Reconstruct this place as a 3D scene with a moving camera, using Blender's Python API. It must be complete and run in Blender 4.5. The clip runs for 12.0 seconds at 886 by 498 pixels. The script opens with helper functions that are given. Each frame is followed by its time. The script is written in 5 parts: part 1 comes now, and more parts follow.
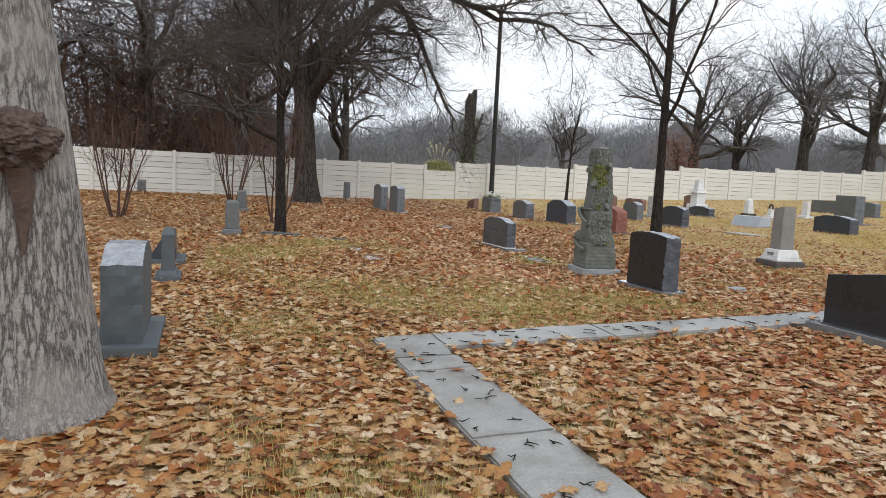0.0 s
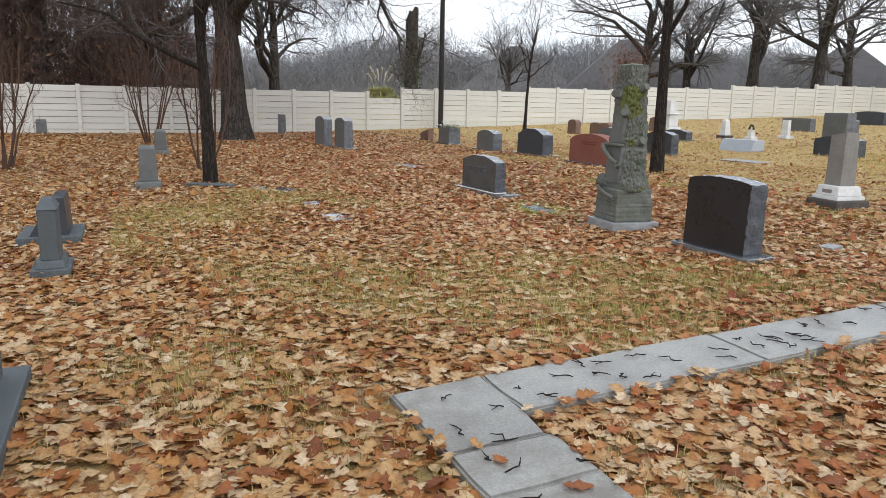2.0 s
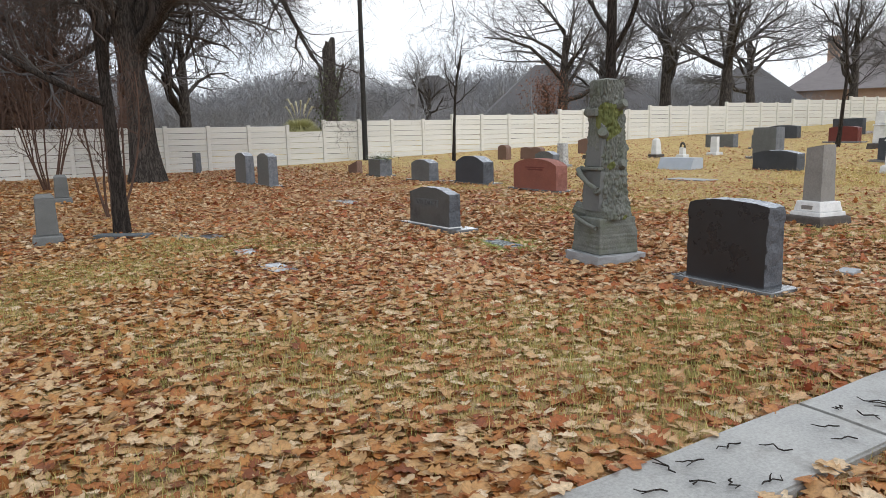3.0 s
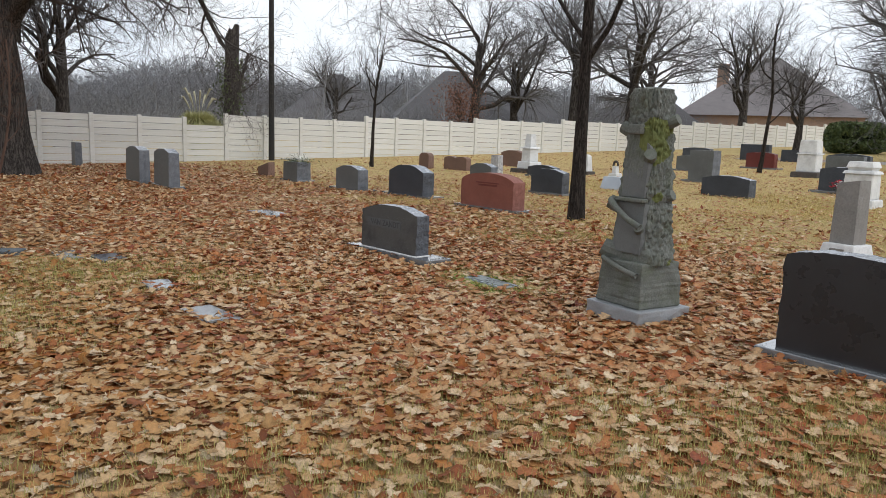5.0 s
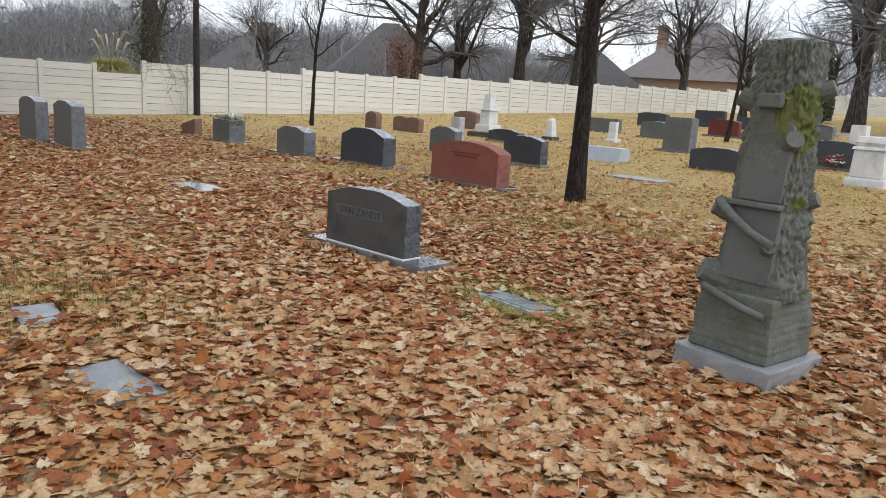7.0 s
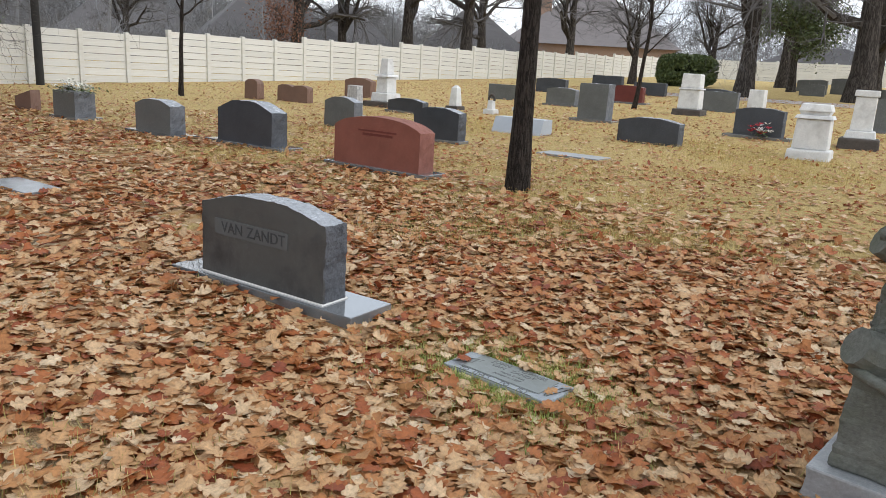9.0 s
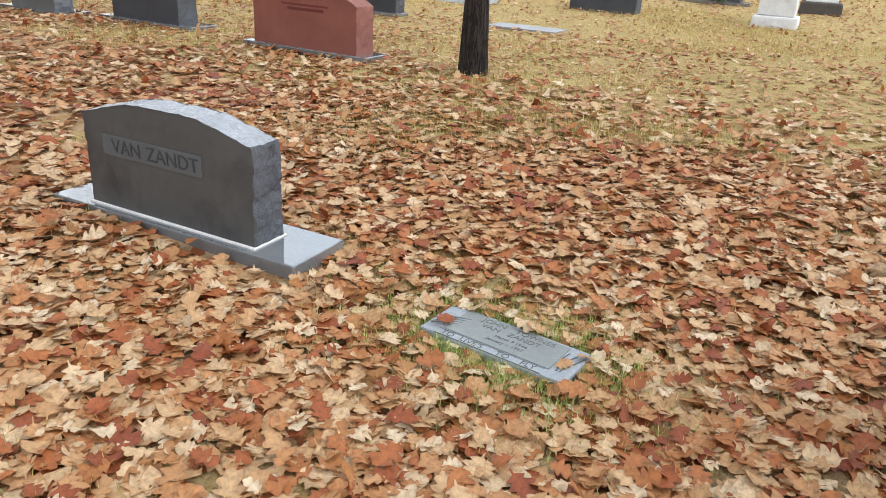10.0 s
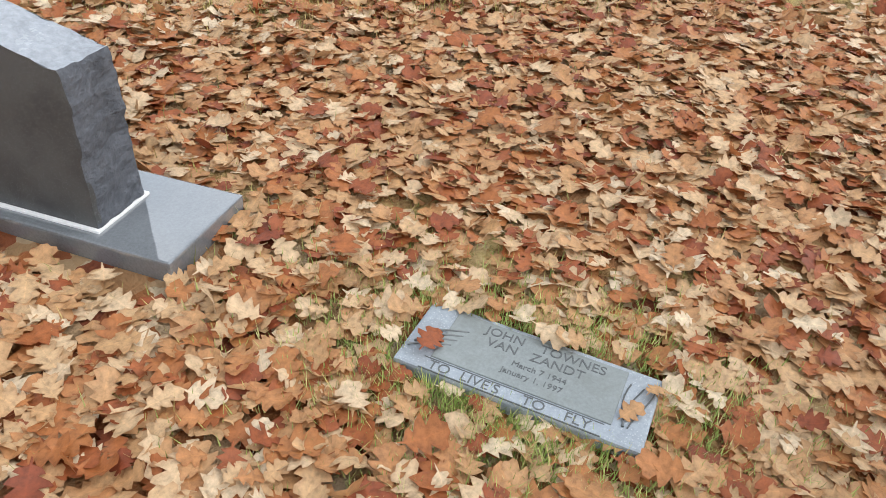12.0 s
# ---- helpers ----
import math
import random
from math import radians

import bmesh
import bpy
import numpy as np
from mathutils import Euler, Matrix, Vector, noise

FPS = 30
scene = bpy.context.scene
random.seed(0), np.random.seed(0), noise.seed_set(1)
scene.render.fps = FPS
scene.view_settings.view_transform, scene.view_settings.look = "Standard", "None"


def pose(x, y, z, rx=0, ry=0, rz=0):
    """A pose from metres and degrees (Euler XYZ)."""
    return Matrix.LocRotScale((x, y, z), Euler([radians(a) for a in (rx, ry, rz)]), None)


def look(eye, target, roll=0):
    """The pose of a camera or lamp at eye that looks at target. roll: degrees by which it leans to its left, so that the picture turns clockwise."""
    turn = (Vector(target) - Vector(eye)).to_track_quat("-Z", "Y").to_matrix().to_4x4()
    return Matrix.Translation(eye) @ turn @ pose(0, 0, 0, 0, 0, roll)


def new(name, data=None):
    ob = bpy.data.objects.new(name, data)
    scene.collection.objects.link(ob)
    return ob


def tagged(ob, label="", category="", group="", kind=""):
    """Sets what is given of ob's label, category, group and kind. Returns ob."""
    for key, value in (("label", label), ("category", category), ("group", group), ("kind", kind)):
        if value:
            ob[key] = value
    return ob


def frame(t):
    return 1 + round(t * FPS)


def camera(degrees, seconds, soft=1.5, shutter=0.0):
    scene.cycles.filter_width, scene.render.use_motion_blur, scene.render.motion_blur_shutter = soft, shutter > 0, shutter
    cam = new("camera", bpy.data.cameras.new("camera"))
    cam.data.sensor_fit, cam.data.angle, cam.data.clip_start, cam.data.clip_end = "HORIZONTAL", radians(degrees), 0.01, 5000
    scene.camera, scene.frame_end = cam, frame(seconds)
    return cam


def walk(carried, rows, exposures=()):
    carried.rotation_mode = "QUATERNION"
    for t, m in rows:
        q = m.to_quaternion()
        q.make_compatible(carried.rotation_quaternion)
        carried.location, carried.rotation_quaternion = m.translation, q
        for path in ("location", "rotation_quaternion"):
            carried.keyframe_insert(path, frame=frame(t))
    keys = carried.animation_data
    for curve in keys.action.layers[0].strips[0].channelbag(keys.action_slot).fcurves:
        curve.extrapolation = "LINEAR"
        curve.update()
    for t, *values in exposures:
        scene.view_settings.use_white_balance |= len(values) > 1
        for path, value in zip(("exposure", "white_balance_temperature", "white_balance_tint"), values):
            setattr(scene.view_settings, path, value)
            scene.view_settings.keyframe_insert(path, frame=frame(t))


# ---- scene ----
cam = camera(63.5, 12.0, soft=0.85)
METRES, EYE, TILT, LEAN, TURN = 12.7, 1.5, 0.0, 0.0, -18.5
ROWS = [
    (0.0, 0.0, 0.0, 0.0, 0.28, -5.78, -2.8),
    (0.5, -0.0083, 0.0562, -0.0004, -3.08, -8.32, -1.23),
    (1.0, -0.0229, 0.1086, 0.0038, -5.65, -9.73, -3.32),
    (1.5, -0.0369, 0.1597, 0.0018, -8.28, -12.11, -1.99),
    (2.0, -0.05, 0.2065, 0.0039, -5.14, -11.41, -1.06),
    (2.5, -0.0613, 0.2565, 0.0015, -12.13, -9.4, 0.0),
    (3.0, -0.0743, 0.3006, 0.001, -11.86, -9.07, 1.25),
    (5.0, -0.111, 0.4637, 0.0054, -20.26, -8.72, -2.03),
    (5.5, -0.1104, 0.5089, 0.0047, -22.51, -8.36, -3.25),
    (6.0, -0.1109, 0.5522, 0.0079, -20.16, -9.84, -3.95),
    (6.5, -0.1052, 0.5962, 0.008, -25.01, -11.71, -2.98),
    (8.5, -0.063, 0.7556, 0.0075, -26.6, -11.96, -4.33),
    (9.0, -0.0467, 0.7951, 0.006, -34.94, -13.88, -3.33),
    (9.5, -0.0305, 0.829, 0.0041, -34.36, -20.86, -3.32),
    (10.0, -0.012, 0.8638, 0.0043, -40.56, -23.65, -2.92),
    (10.5, 0.0035, 0.8868, 0.0021, -44.11, -31.14, -1.17),
    (11.0, 0.0196, 0.9022, -0.0015, -46.19, -37.74, -1.08),
    (11.5, 0.0289, 0.9294, -0.003, -50.97, -37.42, -2.6),
    (12.0, 0.0403, 0.9477, -0.0047, -50.46, -37.35, -3.31),
]
walk(cam, [(t, pose(0, 0, EYE, TILT, LEAN, TURN) @ pose(METRES * x, METRES * y, METRES * z, 90 + pitch, roll, yaw)) for t, x, y, z, yaw, pitch, roll in ROWS],
     [(0.0, 0.40), (0.5, 0.47), (2.0, 0.52), (2.5, 0.30), (3.0, 0.47), (5.0, 0.28), (5.5, 0.24), (6.0, 0.43), (6.5, 0.41), (8.5, 0.58), (9.0, 0.54), (9.5, 0.86), (10.5, 0.98), (11.5, 1.06), (12.0, 0.97)])

# ---- light: a bright overcast winter sky ----
world = bpy.data.worlds.new("overcast_sky")
scene.world = world
world.use_nodes = True
wn, wl = world.node_tree.nodes, world.node_tree.links
wn.clear()
sky = wn.new("ShaderNodeTexSky")
sky.sky_type = "NISHITA"
sky.sun_disc = False
sky.sun_elevation, sky.sun_rotation = radians(42), radians(200)
sky.dust_density = 4.0
sky_bg = wn.new("ShaderNodeBackground")
sky_bg.inputs["Strength"].default_value = 0.06
wl.new(sky.outputs[0], sky_bg.inputs["Color"])
cloud_bg = wn.new("ShaderNodeBackground")
cloud_bg.inputs["Strength"].default_value = 1.05
cloud_noise = wn.new("ShaderNodeTexNoise")
cloud_noise.inputs["Scale"].default_value = 2.2
cloud_noise.inputs["Detail"].default_value = 4
cloud_ramp = wn.new("ShaderNodeValToRGB")
cloud_ramp.color_ramp.elements[0].position, cloud_ramp.color_ramp.elements[0].color = 0.3, (0.75, 0.85, 0.98, 1)
cloud_ramp.color_ramp.elements[1].position, cloud_ramp.color_ramp.elements[1].color = 0.7, (1.0, 1.0, 1.0, 1)
wl.new(cloud_noise.outputs["Fac"], cloud_ramp.inputs[0])
wl.new(cloud_ramp.outputs[0], cloud_bg.inputs["Color"])
sky_mix = wn.new("ShaderNodeMixShader")
sky_mix.inputs[0].default_value = 0.86
wl.new(sky_bg.outputs[0], sky_mix.inputs[1])
wl.new(cloud_bg.outputs[0], sky_mix.inputs[2])
world_out = wn.new("ShaderNodeOutputWorld")
wl.new(sky_mix.outputs[0], world_out.inputs["Surface"])
sun_data = bpy.data.lights.new("sun", "SUN")
sun_data.energy, sun_data.angle, sun_data.color = 0.8, radians(40), (1.0, 0.98, 0.97)
sun = new("sun", sun_data)
sun.matrix_world = look((10, -20, 30), (0, 8, 0))


# ---- lie of the land ----
def ground_z(x, y):
    """Height of the gently sloping lawn."""
    x = min(max(x, -6.0), 75.0)
    b = 0.033 * x - 0.006
    f = 0.19 + 0.06 * math.log1p(math.exp((b - 0.19) / 0.06)) if b < 2 else b
    s = min(max((y - 12) / 18, 0.0), 1.0)
    s = s * s * (3 - 2 * s)
    return b + (f - b) * s - 0.10 * math.exp(-((x - 5.4) ** 2 / 1.6 + (y - 10.9) ** 2 / 6.0))


def ground_arr(x, y):
    x = np.clip(x, -6.0, 75.0)
    b = 0.033 * x - 0.006
    f = 0.19 + 0.06 * np.log1p(np.exp(np.minimum((b - 0.19) / 0.06, 50)))
    s = np.clip((y - 12) / 18, 0, 1)
    s = s * s * (3 - 2 * s)
    return b + (f - b) * s - 0.10 * np.exp(-((x - 5.4) ** 2 / 1.6 + (y - 10.9) ** 2 / 6.0))


# ---- material helpers ----
def node_mat(name, rough=0.8, metal=0.0, spec=0.5):
    m = bpy.data.materials.new(name)
    m.use_nodes = True
    b = m.node_tree.nodes["Principled BSDF"]
    b.inputs["Roughness"].default_value = rough
    b.inputs["Metallic"].default_value = metal
    b.inputs["Specular IOR Level"].default_value = spec
    return m, m.node_tree.nodes, m.node_tree.links, b


def ramp_node(n, stops):
    r = n.new("ShaderNodeValToRGB")
    e = r.color_ramp.elements
    while len(e) < len(stops):
        e.new(0.5)
    for el, (p, c) in zip(e, stops):
        el.position, el.color = p, (*c, 1)
    return r


def noise_node(n, l, vec, scale, detail=5, rough=0.6, stretch=None):
    t = n.new("ShaderNodeTexNoise")
    t.inputs["Scale"].default_value = scale
    t.inputs["Detail"].default_value = detail
    t.inputs["Roughness"].default_value = rough
    if stretch:
        mp = n.new("ShaderNodeMapping")
        mp.inputs["Scale"].default_value = stretch
        l.new(vec, mp.inputs["Vector"])
        vec = mp.outputs[0]
    l.new(vec, t.inputs["Vector"])
    return t.outputs["Fac"]


def mix_col(n, l, fac, a, b, blend="MIX"):
    m = n.new("ShaderNodeMix")
    m.data_type, m.blend_type = "RGBA", blend
    for sock, v in ((m.inputs[0], fac), (m.inputs[6], a), (m.inputs[7], b)):
        if isinstance(v, (int, float)):
            sock.default_value = v
        elif isinstance(v, tuple):
            sock.default_value = (*v, 1)
        else:
            l.new(v, sock)
    return m.outputs[2]


def add_bump(n, l, b, height, strength, distance=0.01):
    bp = n.new("ShaderNodeBump")
    bp.inputs["Strength"].default_value = strength
    bp.inputs["Distance"].default_value = distance
    l.new(height, bp.inputs["Height"])
    l.new(bp.outputs[0], b.inputs["Normal"])


def surface(name, dark, light, fine=40.0, coarse=3.0, rough=0.8, bump=0.3, dist=0.005, stain=None, stain_amt=0.5, spec=0.5,
            stretch=None, random_tone=0.0, rough_var=0.15, speck=None):
    """A mottled material: grain at two scales, stains, relief."""
    m, n, l, b = node_mat(name, rough, 0, spec)
    tc = n.new("ShaderNodeTexCoord").outputs["Object"]
    f = noise_node(n, l, tc, fine, 4, 0.65, stretch)
    c = noise_node(n, l, tc, coarse, 5, 0.6, stretch)
    r = ramp_node(n, [(0.3, dark), (0.7, light)])
    mixf = n.new("ShaderNodeMath")
    mixf.operation = "MULTIPLY_ADD"
    l.new(f, mixf.inputs[0])
    mixf.inputs[1].default_value = 0.5
    half = n.new("ShaderNodeMath")
    half.operation = "MULTIPLY"
    l.new(c, half.inputs[0])
    half.inputs[1].default_value = 0.5
    l.new(half.outputs[0], mixf.inputs[2])
    l.new(mixf.outputs[0], r.inputs[0])
    col = r.outputs[0]
    if stain:
        s = noise_node(n, l, tc, coarse * 0.7, 6, 0.7, stretch)
        sr = ramp_node(n, [(0.48, (0, 0, 0)), (0.66, (stain_amt,) * 3)])
        l.new(s, sr.inputs[0])
        col = mix_col(n, l, sr.outputs[0], col, stain)
    if speck:
        v = n.new("ShaderNodeTexVoronoi")
        v.inputs["Scale"].default_value = speck[1]
        l.new(tc, v.inputs["Vector"])
        vr = ramp_node(n, [(0.12, (0.7,) * 3), (0.3, (0, 0, 0))])
        l.new(v.outputs["Distance"], vr.inputs[0])
        col = mix_col(n, l, vr.outputs[0], col, speck[0])
    if random_tone:
        oi = n.new("ShaderNodeObjectInfo")
        rr = ramp_node(n, [(0.0, (1 - random_tone,) * 3), (1.0, (1.0,) * 3)])
        l.new(oi.outputs["Random"], rr.inputs[0])
        col = mix_col(n, l, 1.0, col, rr.outputs[0], "MULTIPLY")
    l.new(col, b.inputs["Base Color"])
    mr = n.new("ShaderNodeMapRange")
    mr.inputs["To Min"].default_value = max(rough - rough_var, 0.02)
    mr.inputs["To Max"].default_value = min(rough + rough_var, 1)
    l.new(c, mr.inputs["Value"])
    l.new(mr.outputs[0], b.inputs["Roughness"])
    if bump:
        add_bump(n, l, b, mixf.outputs[0], bump, dist)
    return m


def bark_mat(name, dark, light, scale, bump, patch=None, stretch=0.16):
    m, n, l, b = node_mat(name, 0.95, 0, 0.2)
    tc = n.new("ShaderNodeTexCoord").outputs["Object"]
    mp = n.new("ShaderNodeMapping")
    mp.inputs["Scale"].default_value = (1, 1, stretch)
    l.new(tc, mp.inputs["Vector"])
    warp = n.new("ShaderNodeTexNoise")
    warp.inputs["Scale"].default_value = scale * 0.5
    l.new(mp.outputs[0], warp.inputs["Vector"])
    w = mix_col(n, l, 0.03, mp.outputs[0], warp.outputs["Color"])
    fur = n.new("ShaderNodeTexNoise")
    fur.inputs["Scale"].default_value = scale
    fur.inputs["Detail"].default_value = 6
    fur.inputs["Roughness"].default_value = 0.62
    l.new(w, fur.inputs["Vector"])
    cen = n.new("ShaderNodeMath")
    cen.operation = "SUBTRACT"
    l.new(fur.outputs["Fac"], cen.inputs[0])
    cen.inputs[1].default_value = 0.5
    v = n.new("ShaderNodeMath")
    v.operation = "ABSOLUTE"
    l.new(cen.outputs[0], v.inputs[0])
    nz = noise_node(n, l, tc, scale * 3, 6, 0.7)
    big = noise_node(n, l, tc, 1.6, 4, 0.6)
    ed = ramp_node(n, [(0.0, dark), (0.035, tuple(p * 0.6 + q * 0.4 for p, q in zip(dark, light))), (0.10, light)])
    l.new(v.outputs[0], ed.inputs[0])
    tone = ramp_node(n, [(0.25, (0.55,) * 3), (0.75, (1.15,) * 3)])
    l.new(nz, tone.inputs[0])
    col = mix_col(n, l, 1.0, ed.outputs[0], tone.outputs[0], "MULTIPLY")
    if patch:
        pr = ramp_node(n, [(0.5, (0, 0, 0)), (0.62, (0.6,) * 3)])
        l.new(big, pr.inputs[0])
        col = mix_col(n, l, pr.outputs[0], col, patch)
    l.new(col, b.inputs["Base Color"])
    hm = n.new("ShaderNodeMath")
    hm.operation = "MULTIPLY_ADD"
    l.new(v.outputs[0], hm.inputs[0])
    hm.inputs[1].default_value = 5.0
    l.new(nz, hm.inputs[2])
    add_bump(n, l, b, hm.outputs[0], bump, 0.03)
    return m


def leaf_mat(name, stops, rough=0.6, rib=False, west=None):
    """Dead leaves: each piece takes its own tone, with veins of mottling."""
    m, n, l, b = node_mat(name, rough, 0, 0.35)
    geo = n.new("ShaderNodeNewGeometry")
    tc = n.new("ShaderNodeTexCoord").outputs["Object"]
    r = ramp_node(n, stops)
    patch = noise_node(n, l, tc, 0.55, 3, 0.5)
    a = n.new("ShaderNodeMath")
    a.operation = "MULTIPLY_ADD"
    l.new(patch, a.inputs[0])
    a.inputs[1].default_value = 0.42
    a.inputs[2].default_value = -0.21
    s = n.new("ShaderNodeMath")
    s.operation = "ADD"
    s.use_clamp = True
    l.new(geo.outputs["Random Per Island"], s.inputs[0])
    l.new(a.outputs[0], s.inputs[1])
    l.new(s.outputs[0], r.inputs[0])
    mot = noise_node(n, l, tc, 55, 5, 0.65)
    mr = ramp_node(n, [(0.28, (0.58,) * 3), (0.5, (0.95,) * 3), (0.72, (1.18,) * 3)])
    l.new(mot, mr.inputs[0])
    tone = r.outputs[0]
    if west:
        # golden leaves of the western trees give way to red and pinkish ones further east
        r2 = ramp_node(n, west)
        l.new(s.outputs[0], r2.inputs[0])
        xyz = n.new("ShaderNodeSeparateXYZ")
        l.new(tc, xyz.inputs[0])
        wob = noise_node(n, l, tc, 0.8, 4, 0.6)
        shift = n.new("ShaderNodeMath")
        shift.operation = "MULTIPLY_ADD"
        l.new(wob, shift.inputs[0])
        shift.inputs[1].default_value = 3.6
        l.new(xyz.outputs["X"], shift.inputs[2])
        east = n.new("ShaderNodeMapRange")
        east.inputs["From Min"].default_value, east.inputs["From Max"].default_value = 3.4, 5.6
        l.new(shift.outputs[0], east.inputs["Value"])
        tone = mix_col(n, l, east.outputs[0], r2.outputs[0], tone)
    col = mix_col(n, l, 1.0, tone, mr.outputs[0], "MULTIPLY")
    if rib:
        at = n.new("ShaderNodeAttribute")
        at.attribute_name = "rib"
        rr = ramp_node(n, [(0.0, (0.86, 0.8, 0.76)), (0.55, (1.0, 1.0, 1.0)), (0.9, (1.03, 1.02, 1.01)), (1.0, (1.16, 1.14, 1.1))])
        l.new(at.outputs["Fac"], rr.inputs[0])
        col = mix_col(n, l, 1.0, col, rr.outputs[0], "MULTIPLY")
        add_bump(n, l, b, mot, 0.5, 0.006)
        # thin dry leaves let some light through
        glow = n.new("ShaderNodeBsdfTranslucent")
        l.new(col, glow.inputs["Color"])
        thin = n.new("ShaderNodeMixShader")
        thin.inputs[0].default_value = 0.22
        l.new(b.outputs[0], thin.inputs[1])
        l.new(glow.outputs[0], thin.inputs[2])
        l.new(thin.outputs[0], n["Material Output"].inputs["Surface"])
    l.new(col, b.inputs["Base Color"])
    return m


# ---- materials ----
GRANITE_GREY = surface("grey_granite", (0.068, 0.073, 0.073), (0.142, 0.151, 0.152), 180, 4, 0.45, 0.15, 0.002, speck=((0.30, 0.31, 0.31), 160))
GRANITE_DARK = surface("dark_granite", (0.022, 0.026, 0.034), (0.06, 0.068, 0.082), 160, 4, 0.35, 0.1, 0.002, speck=((0.13, 0.14, 0.16), 170))
GRANITE_BLACK = surface("black_granite", (0.010, 0.0105, 0.013), (0.025, 0.026, 0.030), 160, 4, 0.3, 0.06, 0.001)
GRANITE_BLUE = surface("blue_grey_granite", (0.042, 0.053, 0.06), (0.1, 0.118, 0.13), 170, 4, 0.65, 0.15, 0.002, speck=((0.3, 0.33, 0.36), 160))
GRANITE_RED = surface("red_granite", (0.15, 0.048, 0.036), (0.27, 0.095, 0.07), 170, 4, 0.4, 0.12, 0.002, speck=((0.36, 0.2, 0.17), 160))
GRANITE_MAROON = surface("maroon_granite", (0.09, 0.018, 0.016), (0.16, 0.035, 0.03), 170, 4, 0.35, 0.12, 0.002)
GRANITE_BROWN = surface("brown_granite", (0.13, 0.075, 0.055), (0.23, 0.14, 0.11), 120, 4, 0.7, 0.3, 0.004)
PITCHED = surface("rock_pitched_granite", (0.07, 0.075, 0.085), (0.21, 0.225, 0.25), 60, 9, 0.8, 0.9, 0.02)
PITCHED_RED = surface("rock_pitched_red_granite", (0.17, 0.06, 0.045), (0.34, 0.15, 0.12), 60, 9, 0.8, 0.9, 0.02)
PITCHED_DARK = surface("rock_pitched_dark_granite", (0.03, 0.034, 0.042), (0.12, 0.13, 0.15), 60, 9, 0.75, 0.9, 0.02)
# wet stone tops: the sky's sheen is put into this pale base colour
WET_SHEEN_TOP = surface("wet_granite_sheen_top", (0.17, 0.185, 0.205), (0.36, 0.385, 0.42), 50, 9, 0.25, 0.7, 0.008, rough_var=0.15)
WET_SLAB = surface("rain_wet_flat_granite", (0.2, 0.22, 0.24), (0.36, 0.385, 0.41), 60, 5, 0.14, 0.2, 0.003, rough_var=0.1)
ENGRAVED = surface("engraved_granite", (0.066, 0.07, 0.073), (0.118, 0.123, 0.127), 200, 5, 0.75, 0.2, 0.002)
MARBLE = surface("weathered_white_marble", (0.52, 0.53, 0.54), (0.80, 0.81, 0.81), 45, 4, 0.6, 0.25, 0.003, stain=(0.33, 0.33, 0.33), stain_amt=0.5)
MARBLE_GREY = surface("weathered_grey_marble", (0.15, 0.145, 0.135), (0.28, 0.27, 0.255), 45, 4, 0.7, 0.35, 0.004, stain=(0.2, 0.19, 0.18), stain_amt=0.55)
LIMESTONE = surface("carved_limestone", (0.072, 0.078, 0.07), (0.175, 0.185, 0.168), 55, 6, 0.95, 0.8, 0.012, stain=(0.085, 0.1, 0.062), stain_amt=0.6)
LIMESTONE_FLAT = surface("tooled_limestone", (0.095, 0.1, 0.098), (0.16, 0.168, 0.164), 90, 4, 0.9, 0.3, 0.004, stain=(0.06, 0.06, 0.065), stain_amt=0.5)
CONCRETE = surface("wet_concrete", (0.15, 0.15, 0.145), (0.41, 0.41, 0.395), 70, 2.2, 0.38, 0.5, 0.005, stain=(0.14, 0.125, 0.105), stain_amt=0.75, rough_var=0.25, random_tone=0.12)
PLINTH = surface("damp_stone_base", (0.20, 0.215, 0.23), (0.36, 0.38, 0.40), 80, 4, 0.4, 0.4, 0.006, stain=(0.13, 0.13, 0.14), stain_amt=0.5)
GRANITE_FAMILY = surface("streaked_dark_granite", (0.045, 0.048, 0.048), (0.09, 0.095, 0.095), 170, 3, 0.4, 0.1, 0.002, stain=(0.02, 0.021, 0.024), stain_amt=0.8, speck=((0.2, 0.21, 0.23), 170))
# letter colour: shade inside carved strokes is painted in
CARVED = surface("carved_shadowed_granite", (0.03, 0.032, 0.035), (0.06, 0.063, 0.067), 120, 6, 0.9, 0.2, 0.001)
DRY_LEAF = leaf_mat("clinging_dry_leaves", [(0.0, (0.05, 0.028, 0.02)), (0.6, (0.12, 0.065, 0.04)), (1.0, (0.2, 0.12, 0.07))], 0.8)
WET_BASE = surface("wet_granite_base", (0.10, 0.11, 0.12), (0.19, 0.205, 0.22), 120, 3, 0.07, 0.03, 0.002, rough_var=0.05)
wet_film = WET_BASE.node_tree.nodes["Principled BSDF"]
wet_film.inputs["Coat Weight"].default_value, wet_film.inputs["Coat Roughness"].default_value, wet_film.inputs["Coat IOR"].default_value = 1.0, 0.03, 1.9
SEAM = surface("white_mortar", (0.6, 0.6, 0.6), (0.75, 0.75, 0.74), 60, 8, 0.8, 0.3, 0.002)
MARKER = surface("weathered_marker_granite", (0.20, 0.23, 0.26), (0.36, 0.40, 0.44), 110, 7, 0.6, 0.5, 0.004, stain=(0.17, 0.185, 0.185), stain_amt=0.4, speck=((0.45, 0.48, 0.52), 130))
MARKER_PANEL = surface("tooled_marker_panel", (0.16, 0.18, 0.18), (0.25, 0.275, 0.275), 110, 7, 0.75, 0.4, 0.003, stain=(0.13, 0.14, 0.13), stain_amt=0.5)
MARKER_INK = surface("weathered_carved_letters", (0.07, 0.076, 0.078), (0.13, 0.138, 0.14), 120, 30, 0.9, 0.3, 0.001)
